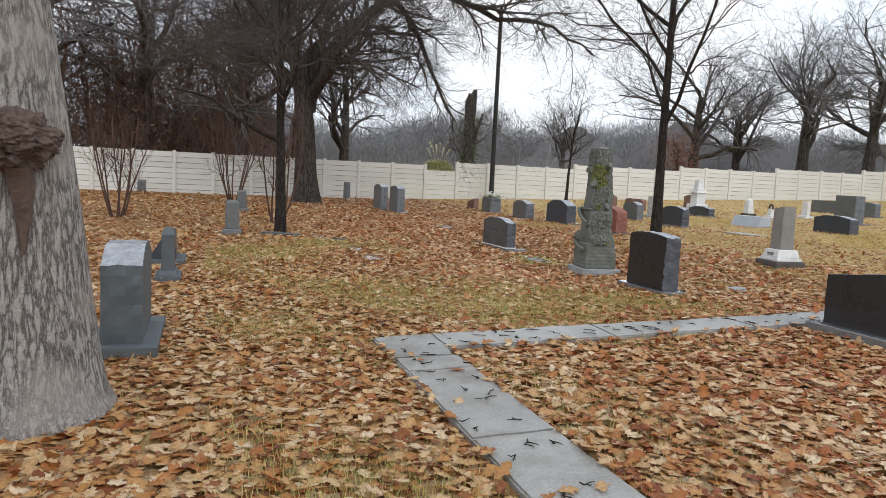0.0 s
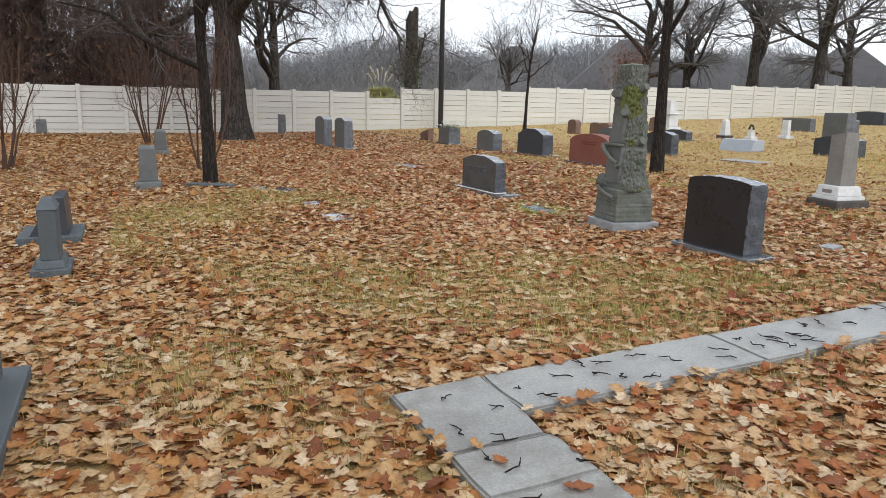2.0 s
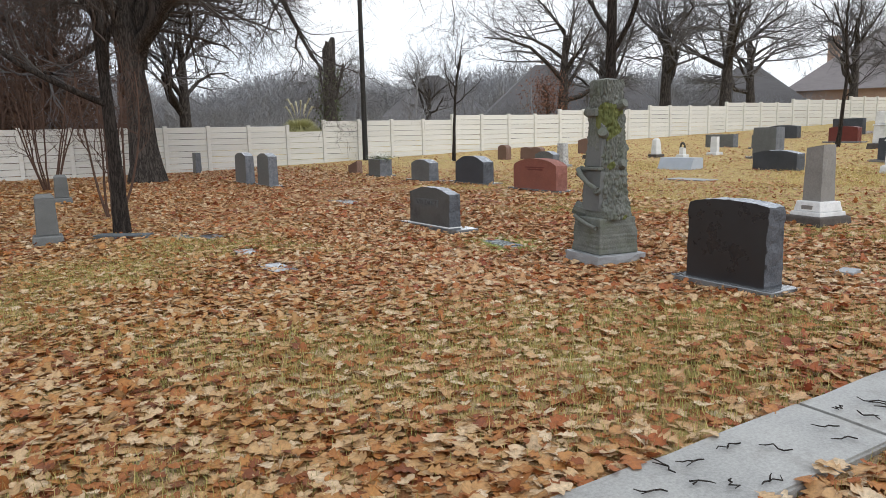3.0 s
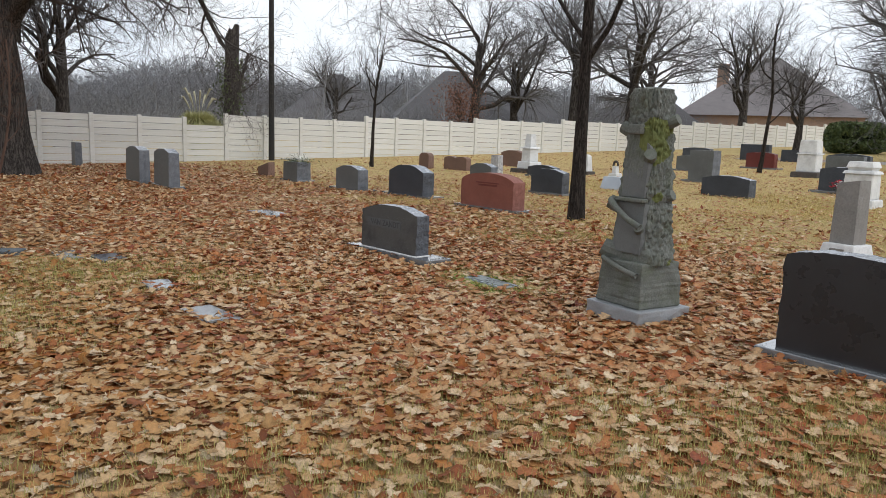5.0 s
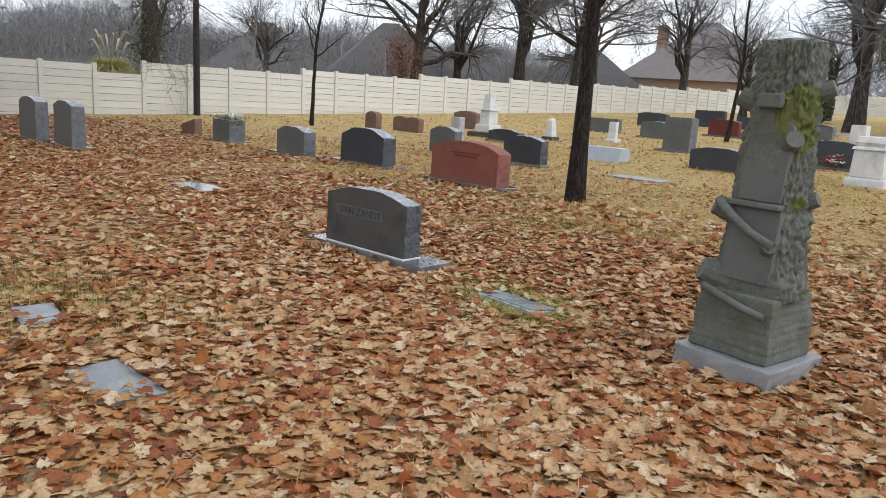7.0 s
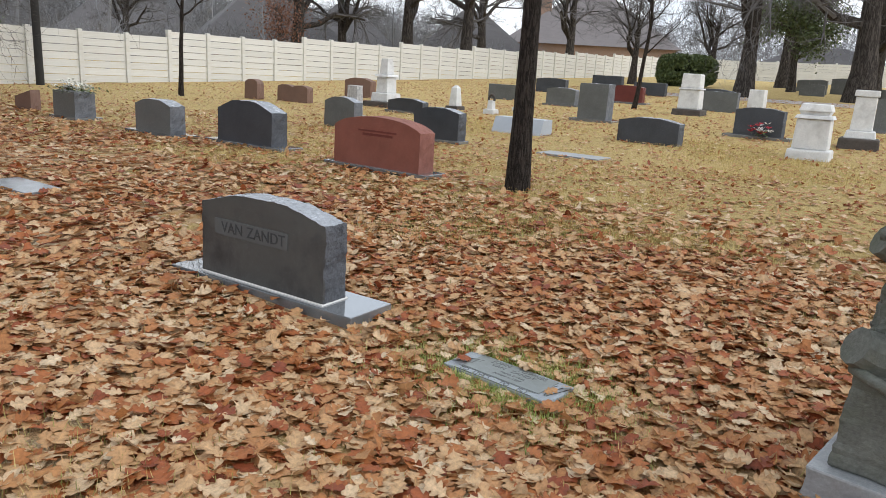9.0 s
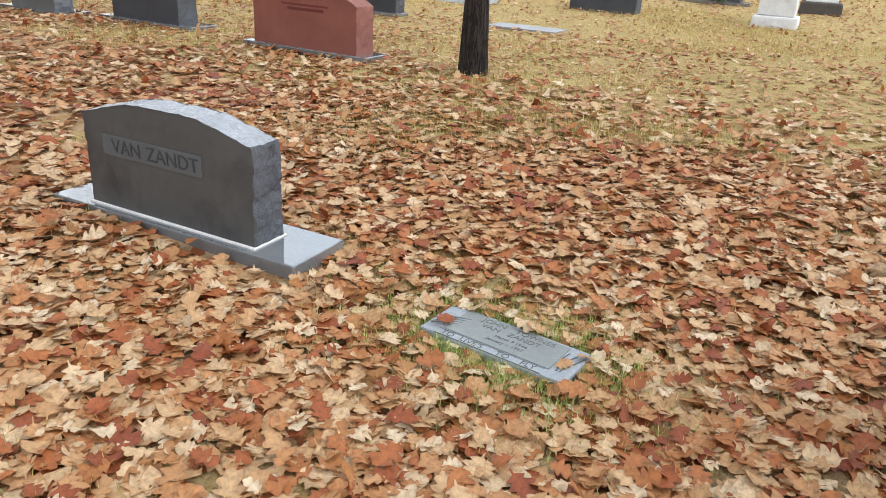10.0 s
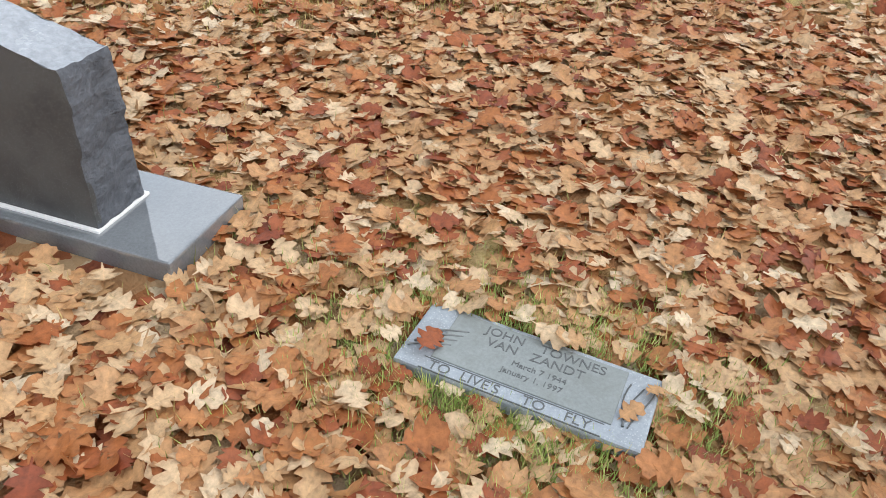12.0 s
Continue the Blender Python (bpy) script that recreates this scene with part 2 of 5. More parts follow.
MARKER_LINE = surface("worn_carving", (0.12, 0.13, 0.13), (0.19, 0.2, 0.2), 120, 30, 0.85, 0.3, 0.002)
MOSS = surface("lichen_on_limestone", (0.06, 0.075, 0.02), (0.14, 0.15, 0.045), 40, 8, 0.95, 0.6, 0.008)
BURL = surface("dark_burl_bark", (0.03, 0.02, 0.017), (0.15, 0.105, 0.085), 22, 5, 0.95, 1.0, 0.05)
DARK_BASE = surface("dark_weathered_base", (0.035, 0.03, 0.027), (0.11, 0.095, 0.085), 50, 6, 0.9, 0.6, 0.01)
FENCE_PAINT = surface("cream_painted_concrete", (0.64, 0.638, 0.61), (0.80, 0.80, 0.77), 30, 2.5, 0.75, 0.3, 0.004, stain=(0.58, 0.55, 0.45), stain_amt=0.5, stretch=(0.35, 1, 3.0), random_tone=0.1)
BARK_PALE = bark_mat("pale_ridged_bark", (0.13, 0.115, 0.105), (0.58, 0.55, 0.525), 24, 0.9, (0.5, 0.46, 0.43), 0.2)
BARK_DARK = bark_mat("wet_dark_bark", (0.016, 0.013, 0.012), (0.072, 0.059, 0.051), 24, 0.9)
BARK_GREY = bark_mat("grey_oak_bark", (0.028, 0.024, 0.022), (0.12, 0.105, 0.095), 14, 1.0)
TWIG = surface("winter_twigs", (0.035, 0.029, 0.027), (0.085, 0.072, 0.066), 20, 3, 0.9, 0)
# farther trees: distance haze is put into these paler, greyer twig colours
TWIG_HAZE_MID = surface("haze_greyed_twigs", (0.085, 0.083, 0.088), (0.155, 0.15, 0.155), 20, 3, 0.9, 0)
TWIG_HAZE_FAR = surface("haze_paled_twigs", (0.15, 0.155, 0.17), (0.245, 0.25, 0.27), 20, 3, 0.95, 0)
TWIG_BROWN = surface("russet_brush", (0.055, 0.030, 0.022), (0.12, 0.07, 0.05), 10, 1.0, 0.95, 0)
POLE_WOOD = surface("creosoted_pole_wood", (0.010, 0.010, 0.010), (0.035, 0.034, 0.033), 60, 3, 0.85, 0.5, 0.004, stretch=(1, 1, 0.1))
LEAF_STOPS = [(0.0, (0.21, 0.057, 0.043)), (0.1, (0.34, 0.091, 0.056)), (0.22, (0.41, 0.141, 0.084)), (0.36, (0.45, 0.206, 0.146)),
              (0.52, (0.475, 0.26, 0.203)), (0.7, (0.51, 0.312, 0.255)), (0.92, (0.545, 0.368, 0.309)), (1.0, (0.61, 0.465, 0.40))]
GOLD_STOPS = [(0.0, (0.19, 0.06, 0.022)), (0.14, (0.34, 0.12, 0.036)), (0.3, (0.43, 0.2, 0.06)), (0.5, (0.48, 0.285, 0.12)),
              (0.7, (0.52, 0.345, 0.175)), (0.88, (0.58, 0.42, 0.25)), (1.0, (0.65, 0.52, 0.36))]
LEAF = leaf_mat("clinging_dry_leaves", [(0.0, (0.05, 0.028, 0.02)), (0.6, (0.12, 0.065, 0.04)), (1.0, (0.2, 0.12, 0.07))], 0.8)
SEAM = surface("white_mortar", (0.6, 0.6, 0.6), (0.75, 0.75, 0.74), 60, 8, 0.8, 0.3, 0.002)
MARKER = surface("weathered_marker_granite", (0.20, 0.23, 0.26), (0.36, 0.40, 0.44), 110, 7, 0.6, 0.5, 0.004, stain=(0.17, 0.185, 0.185), stain_amt=0.4, speck=((0.45, 0.48, 0.52), 130))
MARKER_PANEL = surface("tooled_marker_panel", (0.16, 0.18, 0.18), (0.25, 0.275, 0.275), 110, 7, 0.75, 0.4, 0.003, stain=(0.13, 0.14, 0.13), stain_amt=0.5)
MARKER_INK = surface("weathered_carved_letters", (0.07, 0.076, 0.078), (0.13, 0.138, 0.14), 120, 30, 0.9, 0.3, 0.001)
MARKER_LINE = surface("worn_carving", (0.12, 0.13, 0.13), (0.19, 0.2, 0.2), 120, 30, 0.85, 0.3, 0.002)
LEAF_STOPS = [(0.0, (0.24, 0.06, 0.026)), (0.12, (0.35, 0.105, 0.036)), (0.26, (0.43, 0.175, 0.06)), (0.42, (0.47, 0.245, 0.108)),
              (0.6, (0.52, 0.315, 0.155)), (0.78, (0.57, 0.385, 0.215)), (0.93, (0.62, 0.46, 0.29)), (1.0, (0.69, 0.56, 0.39))]
LEAF = leaf_mat("fallen_oak_leaves", LEAF_STOPS, 0.5, True, GOLD_STOPS)
GRASS = leaf_mat("winter_grass", [(0.0, (0.20, 0.23, 0.06)), (0.35, (0.32, 0.31, 0.09)), (0.6, (0.42, 0.37, 0.12)), (1.0, (0.62, 0.48, 0.20))], 0.7)
LAWN_GREEN = leaf_mat("green_grass", [(0.0, (0.20, 0.29, 0.06)), (0.5, (0.34, 0.44, 0.11)), (0.85, (0.50, 0.52, 0.18)), (1.0, (0.65, 0.55, 0.26))], 0.7)
STRAW = leaf_mat("straw_grass", [(0.0, (0.30, 0.26, 0.09)), (0.3, (0.50, 0.38, 0.13)), (0.7, (0.64, 0.5, 0.2)), (1.0, (0.72, 0.6, 0.32))], 0.7)
HEDGE_LEAF = leaf_mat("evergreen_leaves", [(0.0, (0.045, 0.065, 0.025)), (0.6, (0.10, 0.14, 0.055)), (1.0, (0.18, 0.22, 0.09))], 0.5)
PLUME = surface("pampas_plume", (0.33, 0.31, 0.2), (0.5, 0.47, 0.34), 30, 5, 0.9, 0)
PAMPAS = leaf_mat("pampas_blades", [(0.0, (0.30, 0.31, 0.12)), (0.6, (0.48, 0.47, 0.22)), (1.0, (0.66, 0.6, 0.36))], 0.7)
ROOF_PALE = surface("weathered_brown_shingles", (0.13, 0.118, 0.122), (0.215, 0.198, 0.2), 14, 1.2, 0.9, 0.5, 0.02, stretch=(1, 1, 4))
ROOF = surface("grey_brown_shingles", (0.07, 0.068, 0.072), (0.125, 0.12, 0.125), 14, 1.2, 0.9, 0.5, 0.02, stretch=(1, 1, 4))
BRICK_FAR = surface("tan_brickwork", (0.26, 0.17, 0.13), (0.38, 0.27, 0.21), 8, 0.8, 0.9, 0.3, 0.01)
SIDING = surface("pale_siding", (0.6, 0.6, 0.58), (0.75, 0.75, 0.72), 6, 0.6, 0.8, 0.2, 0.01)
GLASS_DARK, _n, _l, _b = node_mat("dark_window_glass", 0.08, 0, 0.6)
_b.inputs["Base Color"].default_value = (0.02, 0.025, 0.03, 1)


# ---- mesh helpers ----
def part(name, bm, material, parent, label="", smooth=False):
    me = bpy.data.meshes.new(name)
    bm.normal_update()
    bm.to_mesh(me)
    bm.free()
    if smooth:
        me.shade_smooth()
    me.materials.append(material)
    ob = new(name, me)
    if parent:
        ob.parent = parent
    if label:
        tagged(ob, label)
    return ob


def shared(name, me, parent, m=None):
    """One more object on an existing mesh."""
    ob = new(name, me)
    ob.parent = parent
    if m is not None:
        ob.matrix_basis = m
    return ob


def raw_mesh(name, verts, faces, material, smooth=False):
    me = bpy.data.meshes.new(name)
    me.from_pydata([tuple(v) for v in verts], [], [tuple(int(i) for i in f) for f in faces])
    me.materials.append(material)
    if smooth:
        me.shade_smooth()
    me.update()
    return me


def thing(name, x, y, label, category, group="", rz=0.0, z=None, rx=0.0, ry=0.0):
    ob = new(name)
    ob.empty_display_size = 0.2
    ob.matrix_basis = pose(x, y, ground_z(x, y) if z is None else z, rx, ry, rz)
    return tagged(ob, label, category, group)


def bm_box(x0, x1, y0, y1, z0, z1, bevel=0.0, taper=1.0, cuts=0):
    """A bevelled block; taper scales its top about its middle."""
    bm = bmesh.new()
    cx, cy = (x0 + x1) / 2, (y0 + y1) / 2
    v = [bm.verts.new((cx + (x - cx) * k, cy + (y - cy) * k, z)) for z, k in ((z0, 1), (z1, taper)) for x, y in ((x0, y0), (x1, y0), (x1, y1), (x0, y1))]
    for f in ((3, 2, 1, 0), (4, 5, 6, 7), (0, 1, 5, 4), (1, 2, 6, 5), (2, 3, 7, 6), (3, 0, 4, 7)):
        bm.faces.new([v[i] for i in f])
    if bevel:
        bmesh.ops.bevel(bm, geom=bm.edges[:], offset=bevel, segments=2, affect="EDGES", profile=0.6)
    if cuts:
        bmesh.ops.subdivide_edges(bm, edges=bm.edges[:], cuts=cuts, use_grid_fill=True)
    return bm


def roughen(bm, amount, scale, seed=0.0, keep=None):
    for v in bm.verts:
        if keep and keep(v.co):
            continue
        n = noise.noise_vector(v.co * scale + Vector((seed, seed * 1.7, -seed)))
        v.co += n * amount


def bm_join(target, source, m=None):
    me = bpy.data.meshes.new("tmp")
    source.to_mesh(me)
    source.free()
    if m is not None:
        me.transform(m)
    target.from_mesh(me)
    bpy.data.meshes.remove(me)
    return target


def serpentine(u):
    """Headstone top: a flat crown that curves down to the shoulders."""
    a = abs(u)
    return 1.0 if a < 0.25 else 0.5 + 0.5 * math.cos(min((a - 0.25) / 0.75, 1.0) * math.pi * 0.75)


TOPS = {"flat": lambda u: 1.0, "serp": serpentine, "oval": lambda u: math.sqrt(max(1 - 0.92 * u * u, 0)),
        "peak": lambda u: 1 - abs(u), "slant": lambda u: 0.5 - 0.5 * u, "round": lambda u: math.sqrt(max(1 - u * u, 0)),
        "double": lambda u: 0.35 + 0.65 * abs(math.sin(u * math.pi)) ** 0.6}


def bm_tablet(w, d, h, top="serp", drop=0.1, rough=0.0, seed=0.0, lean=0.0, ntop=22, nside=8, nd=5, taper=1.0, z0=0.0, chip=14.0):
    """A headstone slab: face in the yz plane at x=0, w wide along y, d deep. rough: hewn edges."""
    fn = TOPS[top]
    prof = [(-w / 2 * (1 - (1 - taper) * i / nside), z0 + (h - drop * (1 - fn(-1)) - z0) * i / nside) for i in range(nside)]
    prof += [(w / 2 * taper * u, h - drop * (1 - fn(u))) for u in (2 * i / ntop - 1 for i in range(ntop + 1))]
    prof += [(w / 2 * (1 - (1 - taper) * i / nside), z0 + (h - drop * (1 - fn(1)) - z0) * i / nside) for i in range(nside - 1, -1, -1)]
    bm = bmesh.new()
    rings = []
    for k in range(nd + 1):
        row = []
        for j, (y, z) in enumerate(prof):
            p = Vector((d * k / nd + lean * z * (1 if k == 0 else -1 if k == nd else 0), y, z))
            inner = 0 < k < nd
            if rough and z > z0 + 0.01:
                n = noise.noise_vector(p * chip + Vector((seed, 0, seed))) + 0.6 * noise.noise_vector(p * chip * 2.3 + Vector((0, seed, seed)))
                side = nside <= j <= nside + ntop
                amt = rough * (1.0 if inner else 0.35)
                p += Vector((0, n.y * amt + (amt * 0.5 if inner else 0) * (0 if side else math.copysign(1, y)), n.z * amt * (0.6 if side else 0.2)))
            row.append(bm.verts.new(p))
        rings.append(row)
    n = len(prof)
    for k in range(nd):
        for j in range(n):
            a, b = rings[k][j], rings[k][(j + 1) % n]
            c, e = rings[k + 1][(j + 1) % n], rings[k + 1][j]
            bm.faces.new((a, e, c, b))
    bm.faces.new(rings[0])
    bm.faces.new(rings[-1][::-1])
    bmesh.ops.recalc_face_normals(bm, faces=bm.faces[:])
    return bm


def split_mats(ob, side_mat, top_mat=None):
    """Hewn sides and wet top of a tablet take their own finish."""
    me = ob.data
    me.materials.append(side_mat)
    me.materials.append(top_mat or side_mat)
    high = max(v.co.z for v in me.vertices) * 0.68
    for p in me.polygons:
        if abs(p.normal.x) < 0.6:
            # high upward faces take the top finish, paled for sky sheen
            p.material_index = 2 if p.normal.z > 0.62 and p.center.z > high else 1


def text_mesh(body, size, depth, material, name, parent, m, label=""):
    cu = bpy.data.curves.new(name, "FONT")
    cu.body, cu.size, cu.extrude, cu.align_x, cu.align_y = body, size, depth, "CENTER", "CENTER"
    tmp = bpy.data.objects.new("tmp_text", cu)
    me = bpy.data.meshes.new_from_object(tmp)
    bpy.data.objects.remove(tmp)
    bpy.data.curves.remove(cu)
    me.materials.clear()
    me.materials.append(material)
    me.name = name
    ob = new(name, me)
    ob.parent, ob.matrix_basis = parent, m
    if label:
        tagged(ob, label)
    return ob


# ---- ground: one sheet to the horizon ----
def build_ground():
    xs = np.unique(np.concatenate([np.linspace(-1500, -60, 12), np.linspace(-60, -8, 27), np.arange(-8, 14, 0.16), np.linspace(14, 80, 100), np.linspace(80, 2000, 14)]))
    ys = np.unique(np.concatenate([np.linspace(-1500, -30, 10), np.linspace(-30, -4, 20), np.arange(-4, 20, 0.16), np.linspace(20, 60, 60), np.linspace(60, 2000, 16)]))
    X, Y = np.meshgrid(xs, ys)
    Z = ground_arr(X, Y)
    near = np.exp(-np.maximum(np.hypot(X - 5, Y - 9) - 12, 0) / 8)
    Z = Z + near * (0.008 * np.sin(X * 3.1 + np.sin(Y * 2.3)) * np.sin(Y * 2.7 + 1.3) + 0.006 * np.sin(X * 7.3 + Y * 5.1))
    nx, ny = len(xs), len(ys)
    verts = np.stack([X.ravel(), Y.ravel(), Z.ravel()], 1)
    i = np.arange(nx - 1)[None, :] + nx * np.arange(ny - 1)[:, None]
    faces = np.stack([i, i + 1, i + nx + 1, i + nx], -1).reshape(-1, 4)
    me = fast_mesh("ground", verts, faces, GROUND, True)
    return tagged(new("ground", me), "sloping winter lawn under brown fallen leaves", "ground", kind="structure")


def fast_mesh(name, verts, faces, material, smooth=False):
    """A mesh from arrays of corners and of equal-sided faces."""
    me = bpy.data.meshes.new(name)
    k = faces.shape[1]
    me.vertices.add(len(verts))
    me.vertices.foreach_set("co", verts.astype(np.float32).ravel())
    me.loops.add(faces.size)
    me.loops.foreach_set("vertex_index", faces.astype(np.int32).ravel())
    me.polygons.add(len(faces))
    me.polygons.foreach_set("loop_start", np.arange(0, faces.size, k, dtype=np.int32))
    me.polygons.foreach_set("use_smooth", np.full(len(faces), smooth))
    me.materials.append(material)
    me.update(calc_edges=True)
    return me


def ground_material():
    m, n, l, b = node_mat("leaf_strewn_lawn", 0.85, 0, 0.3)
    tc = n.new("ShaderNodeTexCoord").outputs["Object"]
    v = n.new("ShaderNodeTexVoronoi")
    v.inputs["Scale"].default_value = 13
    wob = n.new("ShaderNodeTexNoise")
    wob.inputs["Scale"].default_value = 18
    l.new(tc, wob.inputs["Vector"])
    l.new(mix_col(n, l, 0.05, tc, wob.outputs["Color"], "ADD"), v.inputs["Vector"])
    sep = n.new("ShaderNodeSeparateColor")
    l.new(v.outputs["Color"], sep.inputs[0])
    leaf = ramp_node(n, [(p, tuple(c * 0.8 for c in col)) for p, col in LEAF_STOPS])
    l.new(sep.outputs[0], leaf.inputs[0])
    g1 = noise_node(n, l, tc, 60, 5, 0.7)
    grass = ramp_node(n, [(0.25, (0.27, 0.205, 0.08)), (0.5, (0.49, 0.365, 0.145)), (0.8, (0.66, 0.52, 0.26))])
    l.new(g1, grass.inputs[0])
    g2 = noise_node(n, l, tc, 0.9, 5, 0.65)
    green = ramp_node(n, [(0.55, (0, 0, 0)), (0.72, (0.55,) * 3)])
    l.new(g2, green.inputs[0])
    gcol = mix_col(n, l, green.outputs[0], grass.outputs[0], (0.30, 0.27, 0.07))
    lit = ramp_node(n, [(0.52, (0, 0, 0)), (0.7, (0.4,) * 3)])
    l.new(noise_node(n, l, tc, 7, 6, 0.75), lit.inputs[0])
    gcol = mix_col(n, l, lit.outputs[0], gcol, (0.25, 0.13, 0.055))
    # leaves lie thick under the oaks near the walk and thin out on the open lawn
    xyz = n.new("ShaderNodeSeparateXYZ")
    l.new(tc, xyz.inputs[0])
    lawn = n.new("ShaderNodeMapRange")
    lawn.inputs["From Min"].default_value = 7.5
    lawn.inputs["From Max"].default_value = 11.5
    lawn.inputs["To Min"].default_value = 0.14
    lawn.inputs["To Max"].default_value = -0.22
    l.new(xyz.outputs["X"], lawn.inputs["Value"])
    cover = n.new("ShaderNodeMath")
    cover.operation = "ADD"
    cov = n.new("ShaderNodeTexNoise")
    cov.inputs["Scale"].default_value = 1.4
    cov.inputs["Detail"].default_value = 7
    cov.inputs["Roughness"].default_value = 0.72
    l.new(tc, cov.inputs["Vector"])
    l.new(cov.outputs["Fac"], cover.inputs[0])
    l.new(lawn.outputs[0], cover.inputs[1])
    cr = ramp_node(n, [(0.5, (0, 0, 0)), (0.62, (1, 1, 1))])
    l.new(cover.outputs[0], cr.inputs[0])
    col = mix_col(n, l, cr.outputs[0], gcol, leaf.outputs[0])
    l.new(col, b.inputs["Base Color"])
    add_bump(n, l, b, g1, 1.0, 0.035)
    return m


GROUND = ground_material()
build_ground()


# ---- precast concrete fence along the far side ----
FENCE_Y, POST_GAP = 34.5, 1.68


def build_fence():
    fence = tagged(new("fence"), "cream painted precast concrete panel fence, stained near the ground", "fence", kind="structure")
    rng = random.Random(5)
    bm = bm_box(-0.075, 0.075, -0.085, 0.085, 0, 1.0, 0.012)
    post_me = part("post", bm, FENCE_PAINT, fence).data
    first_post = bpy.data.objects["post"]
    bm = bm_box(-POST_GAP / 2 + 0.078, POST_GAP / 2 - 0.078, -0.024, 0.024, 0.008, 0.234, 0.011)
    plank_me = part("plank", bm, FENCE_PAINT, fence).data
    first_plank = bpy.data.objects["plank"]
    tops = {}
    level = 0.0
    for k in range(-14, 41):
        x = 10.4 + POST_GAP * k
        g = ground_z(x, FENCE_Y)
        # panels run level and step up where the ground has gained a plank's height
        want = g + 1.78
        if k == -14 or abs(want - level) > 0.13:
            level = want + (0.06 if want > level else -0.06)
        tops[k] = level
    for k in range(-14, 41):
        x = 10.4 + POST_GAP * k
        g = min(ground_z(x, FENCE_Y), ground_z(x + POST_GAP, FENCE_Y))
        hi = max(tops[k], tops.get(k - 1, -9)) + 0.05
        base = ground_z(x, FENCE_Y) - 0.15
        ob = first_post if k == -14 else shared("post", post_me, fence)
        ob.matrix_basis = Matrix.LocRotScale((x, FENCE_Y, base), Euler((0, rng.uniform(-0.008, 0.008), 0)), (1, 1, hi - base))
        if k == 40:
            break
        z = tops[k] - 0.242 * (1 if k == 0 else 0)
        row = 0
        while z > g - 0.05:
            z -= 0.242
            ob = first_plank if (k == -14 and row == 0) else shared("plank", plank_me, fence)
            ob.matrix_basis = pose(x + POST_GAP / 2, FENCE_Y + rng.uniform(-0.008, 0.008), z, rng.uniform(-1.2, 1.2), rng.uniform(-0.25, 0.25), 0)
            row += 1
    return fence


fence = build_fence()


def fence_return():
    """The same fence turns the corner and runs back along the far end of the lawn."""
    side = tagged(new("fence_east"), "cream painted precast concrete fence closing the far end of the lawn", "fence", kind="structure")
    post_me, plank_me = bpy.data.objects["post"].data, bpy.data.objects["plank"].data
    for k in range(26):
        y = FENCE_Y - POST_GAP * k
        base = ground_z(77.6, y)
        shared("post", post_me, side).matrix_basis = Matrix.LocRotScale((77.6, y, base - 0.15), None, (1, 1, 2.1))
        for row in range(8):
            shared("plank", plank_me, side).matrix_basis = pose(77.6, y - POST_GAP / 2, base + 1.85 - 0.242 * (row + 1), 0, 0, 90)


fence_return()


# ---- concrete kerb round a plot ----
def build_kerb():
    kerb = tagged(new("kerb"), "damp grey concrete kerb strip edging a burial plot, leaves and twigs lying on it", "kerb", kind="structure")
    runs = []
    y = 5.25
    for length in (0.38, 1.34, 1.5, 1.5, 1.5, 1.5):
        runs.append((1.40, 1.925, y - length, y))
        y -= length
    x = 1.925
    for length in (1.6, 1.55, 1.55, 1.55, 1.55):
        runs.append((x, x + length, 5.49, 5.99))
        x += length
    for x0, x1, y0, y1 in runs:
        bm = bm_box(x0 + 0.004, x1 - 0.004, y0 + 0.004, y1 - 0.004, 0, 1, 0)
        for v in bm.verts:
            v.co.z = ground_z(v.co.x, v.co.y) + (0.045 if v.co.z > 0.5 else -0.1)
        bmesh.ops.bevel(bm, geom=[e for e in bm.edges if all(v.co.z > ground_z(v.co.x, v.co.y) for v in e.verts)], offset=0.012, segments=2, affect="EDGES")
        bmesh.ops.subdivide_edges(bm, edges=[e for e in bm.edges if e.calc_length() > 0.3], cuts=6, use_grid_fill=True)
        roughen(bm, 0.009, 4, 3)
        part("kerb_slab", bm, CONCRETE, kerb)
    # corner slab: its inner edge was trowelled in an uneven curve
    outline = [(1.403, 5.254), (1.90, 5.254), (1.875, 5.31), (1.885, 5.40), (1.92, 5.47), (1.922, 5.986), (1.39, 5.95)]
    bm = bmesh.new()
    low = [bm.verts.new((x, y, ground_z(x, y) - 0.1)) for x, y in outline]
    top = [bm.verts.new((x, y, ground_z(x, y) + 0.047)) for x, y in outline]
    bm.faces.new(top)
    bm.faces.new(low[::-1])
    for i in range(len(outline)):
        j = (i + 1) % len(outline)
        bm.faces.new((low[i], low[j], top[j], top[i]))
    bmesh.ops.bevel(bm, geom=[e for e in bm.edges if all(v in top for v in e.verts)], offset=0.012, segments=2, affect="EDGES")
    part("kerb_corner", bm, CONCRETE, kerb)
    return kerb


build_kerb()


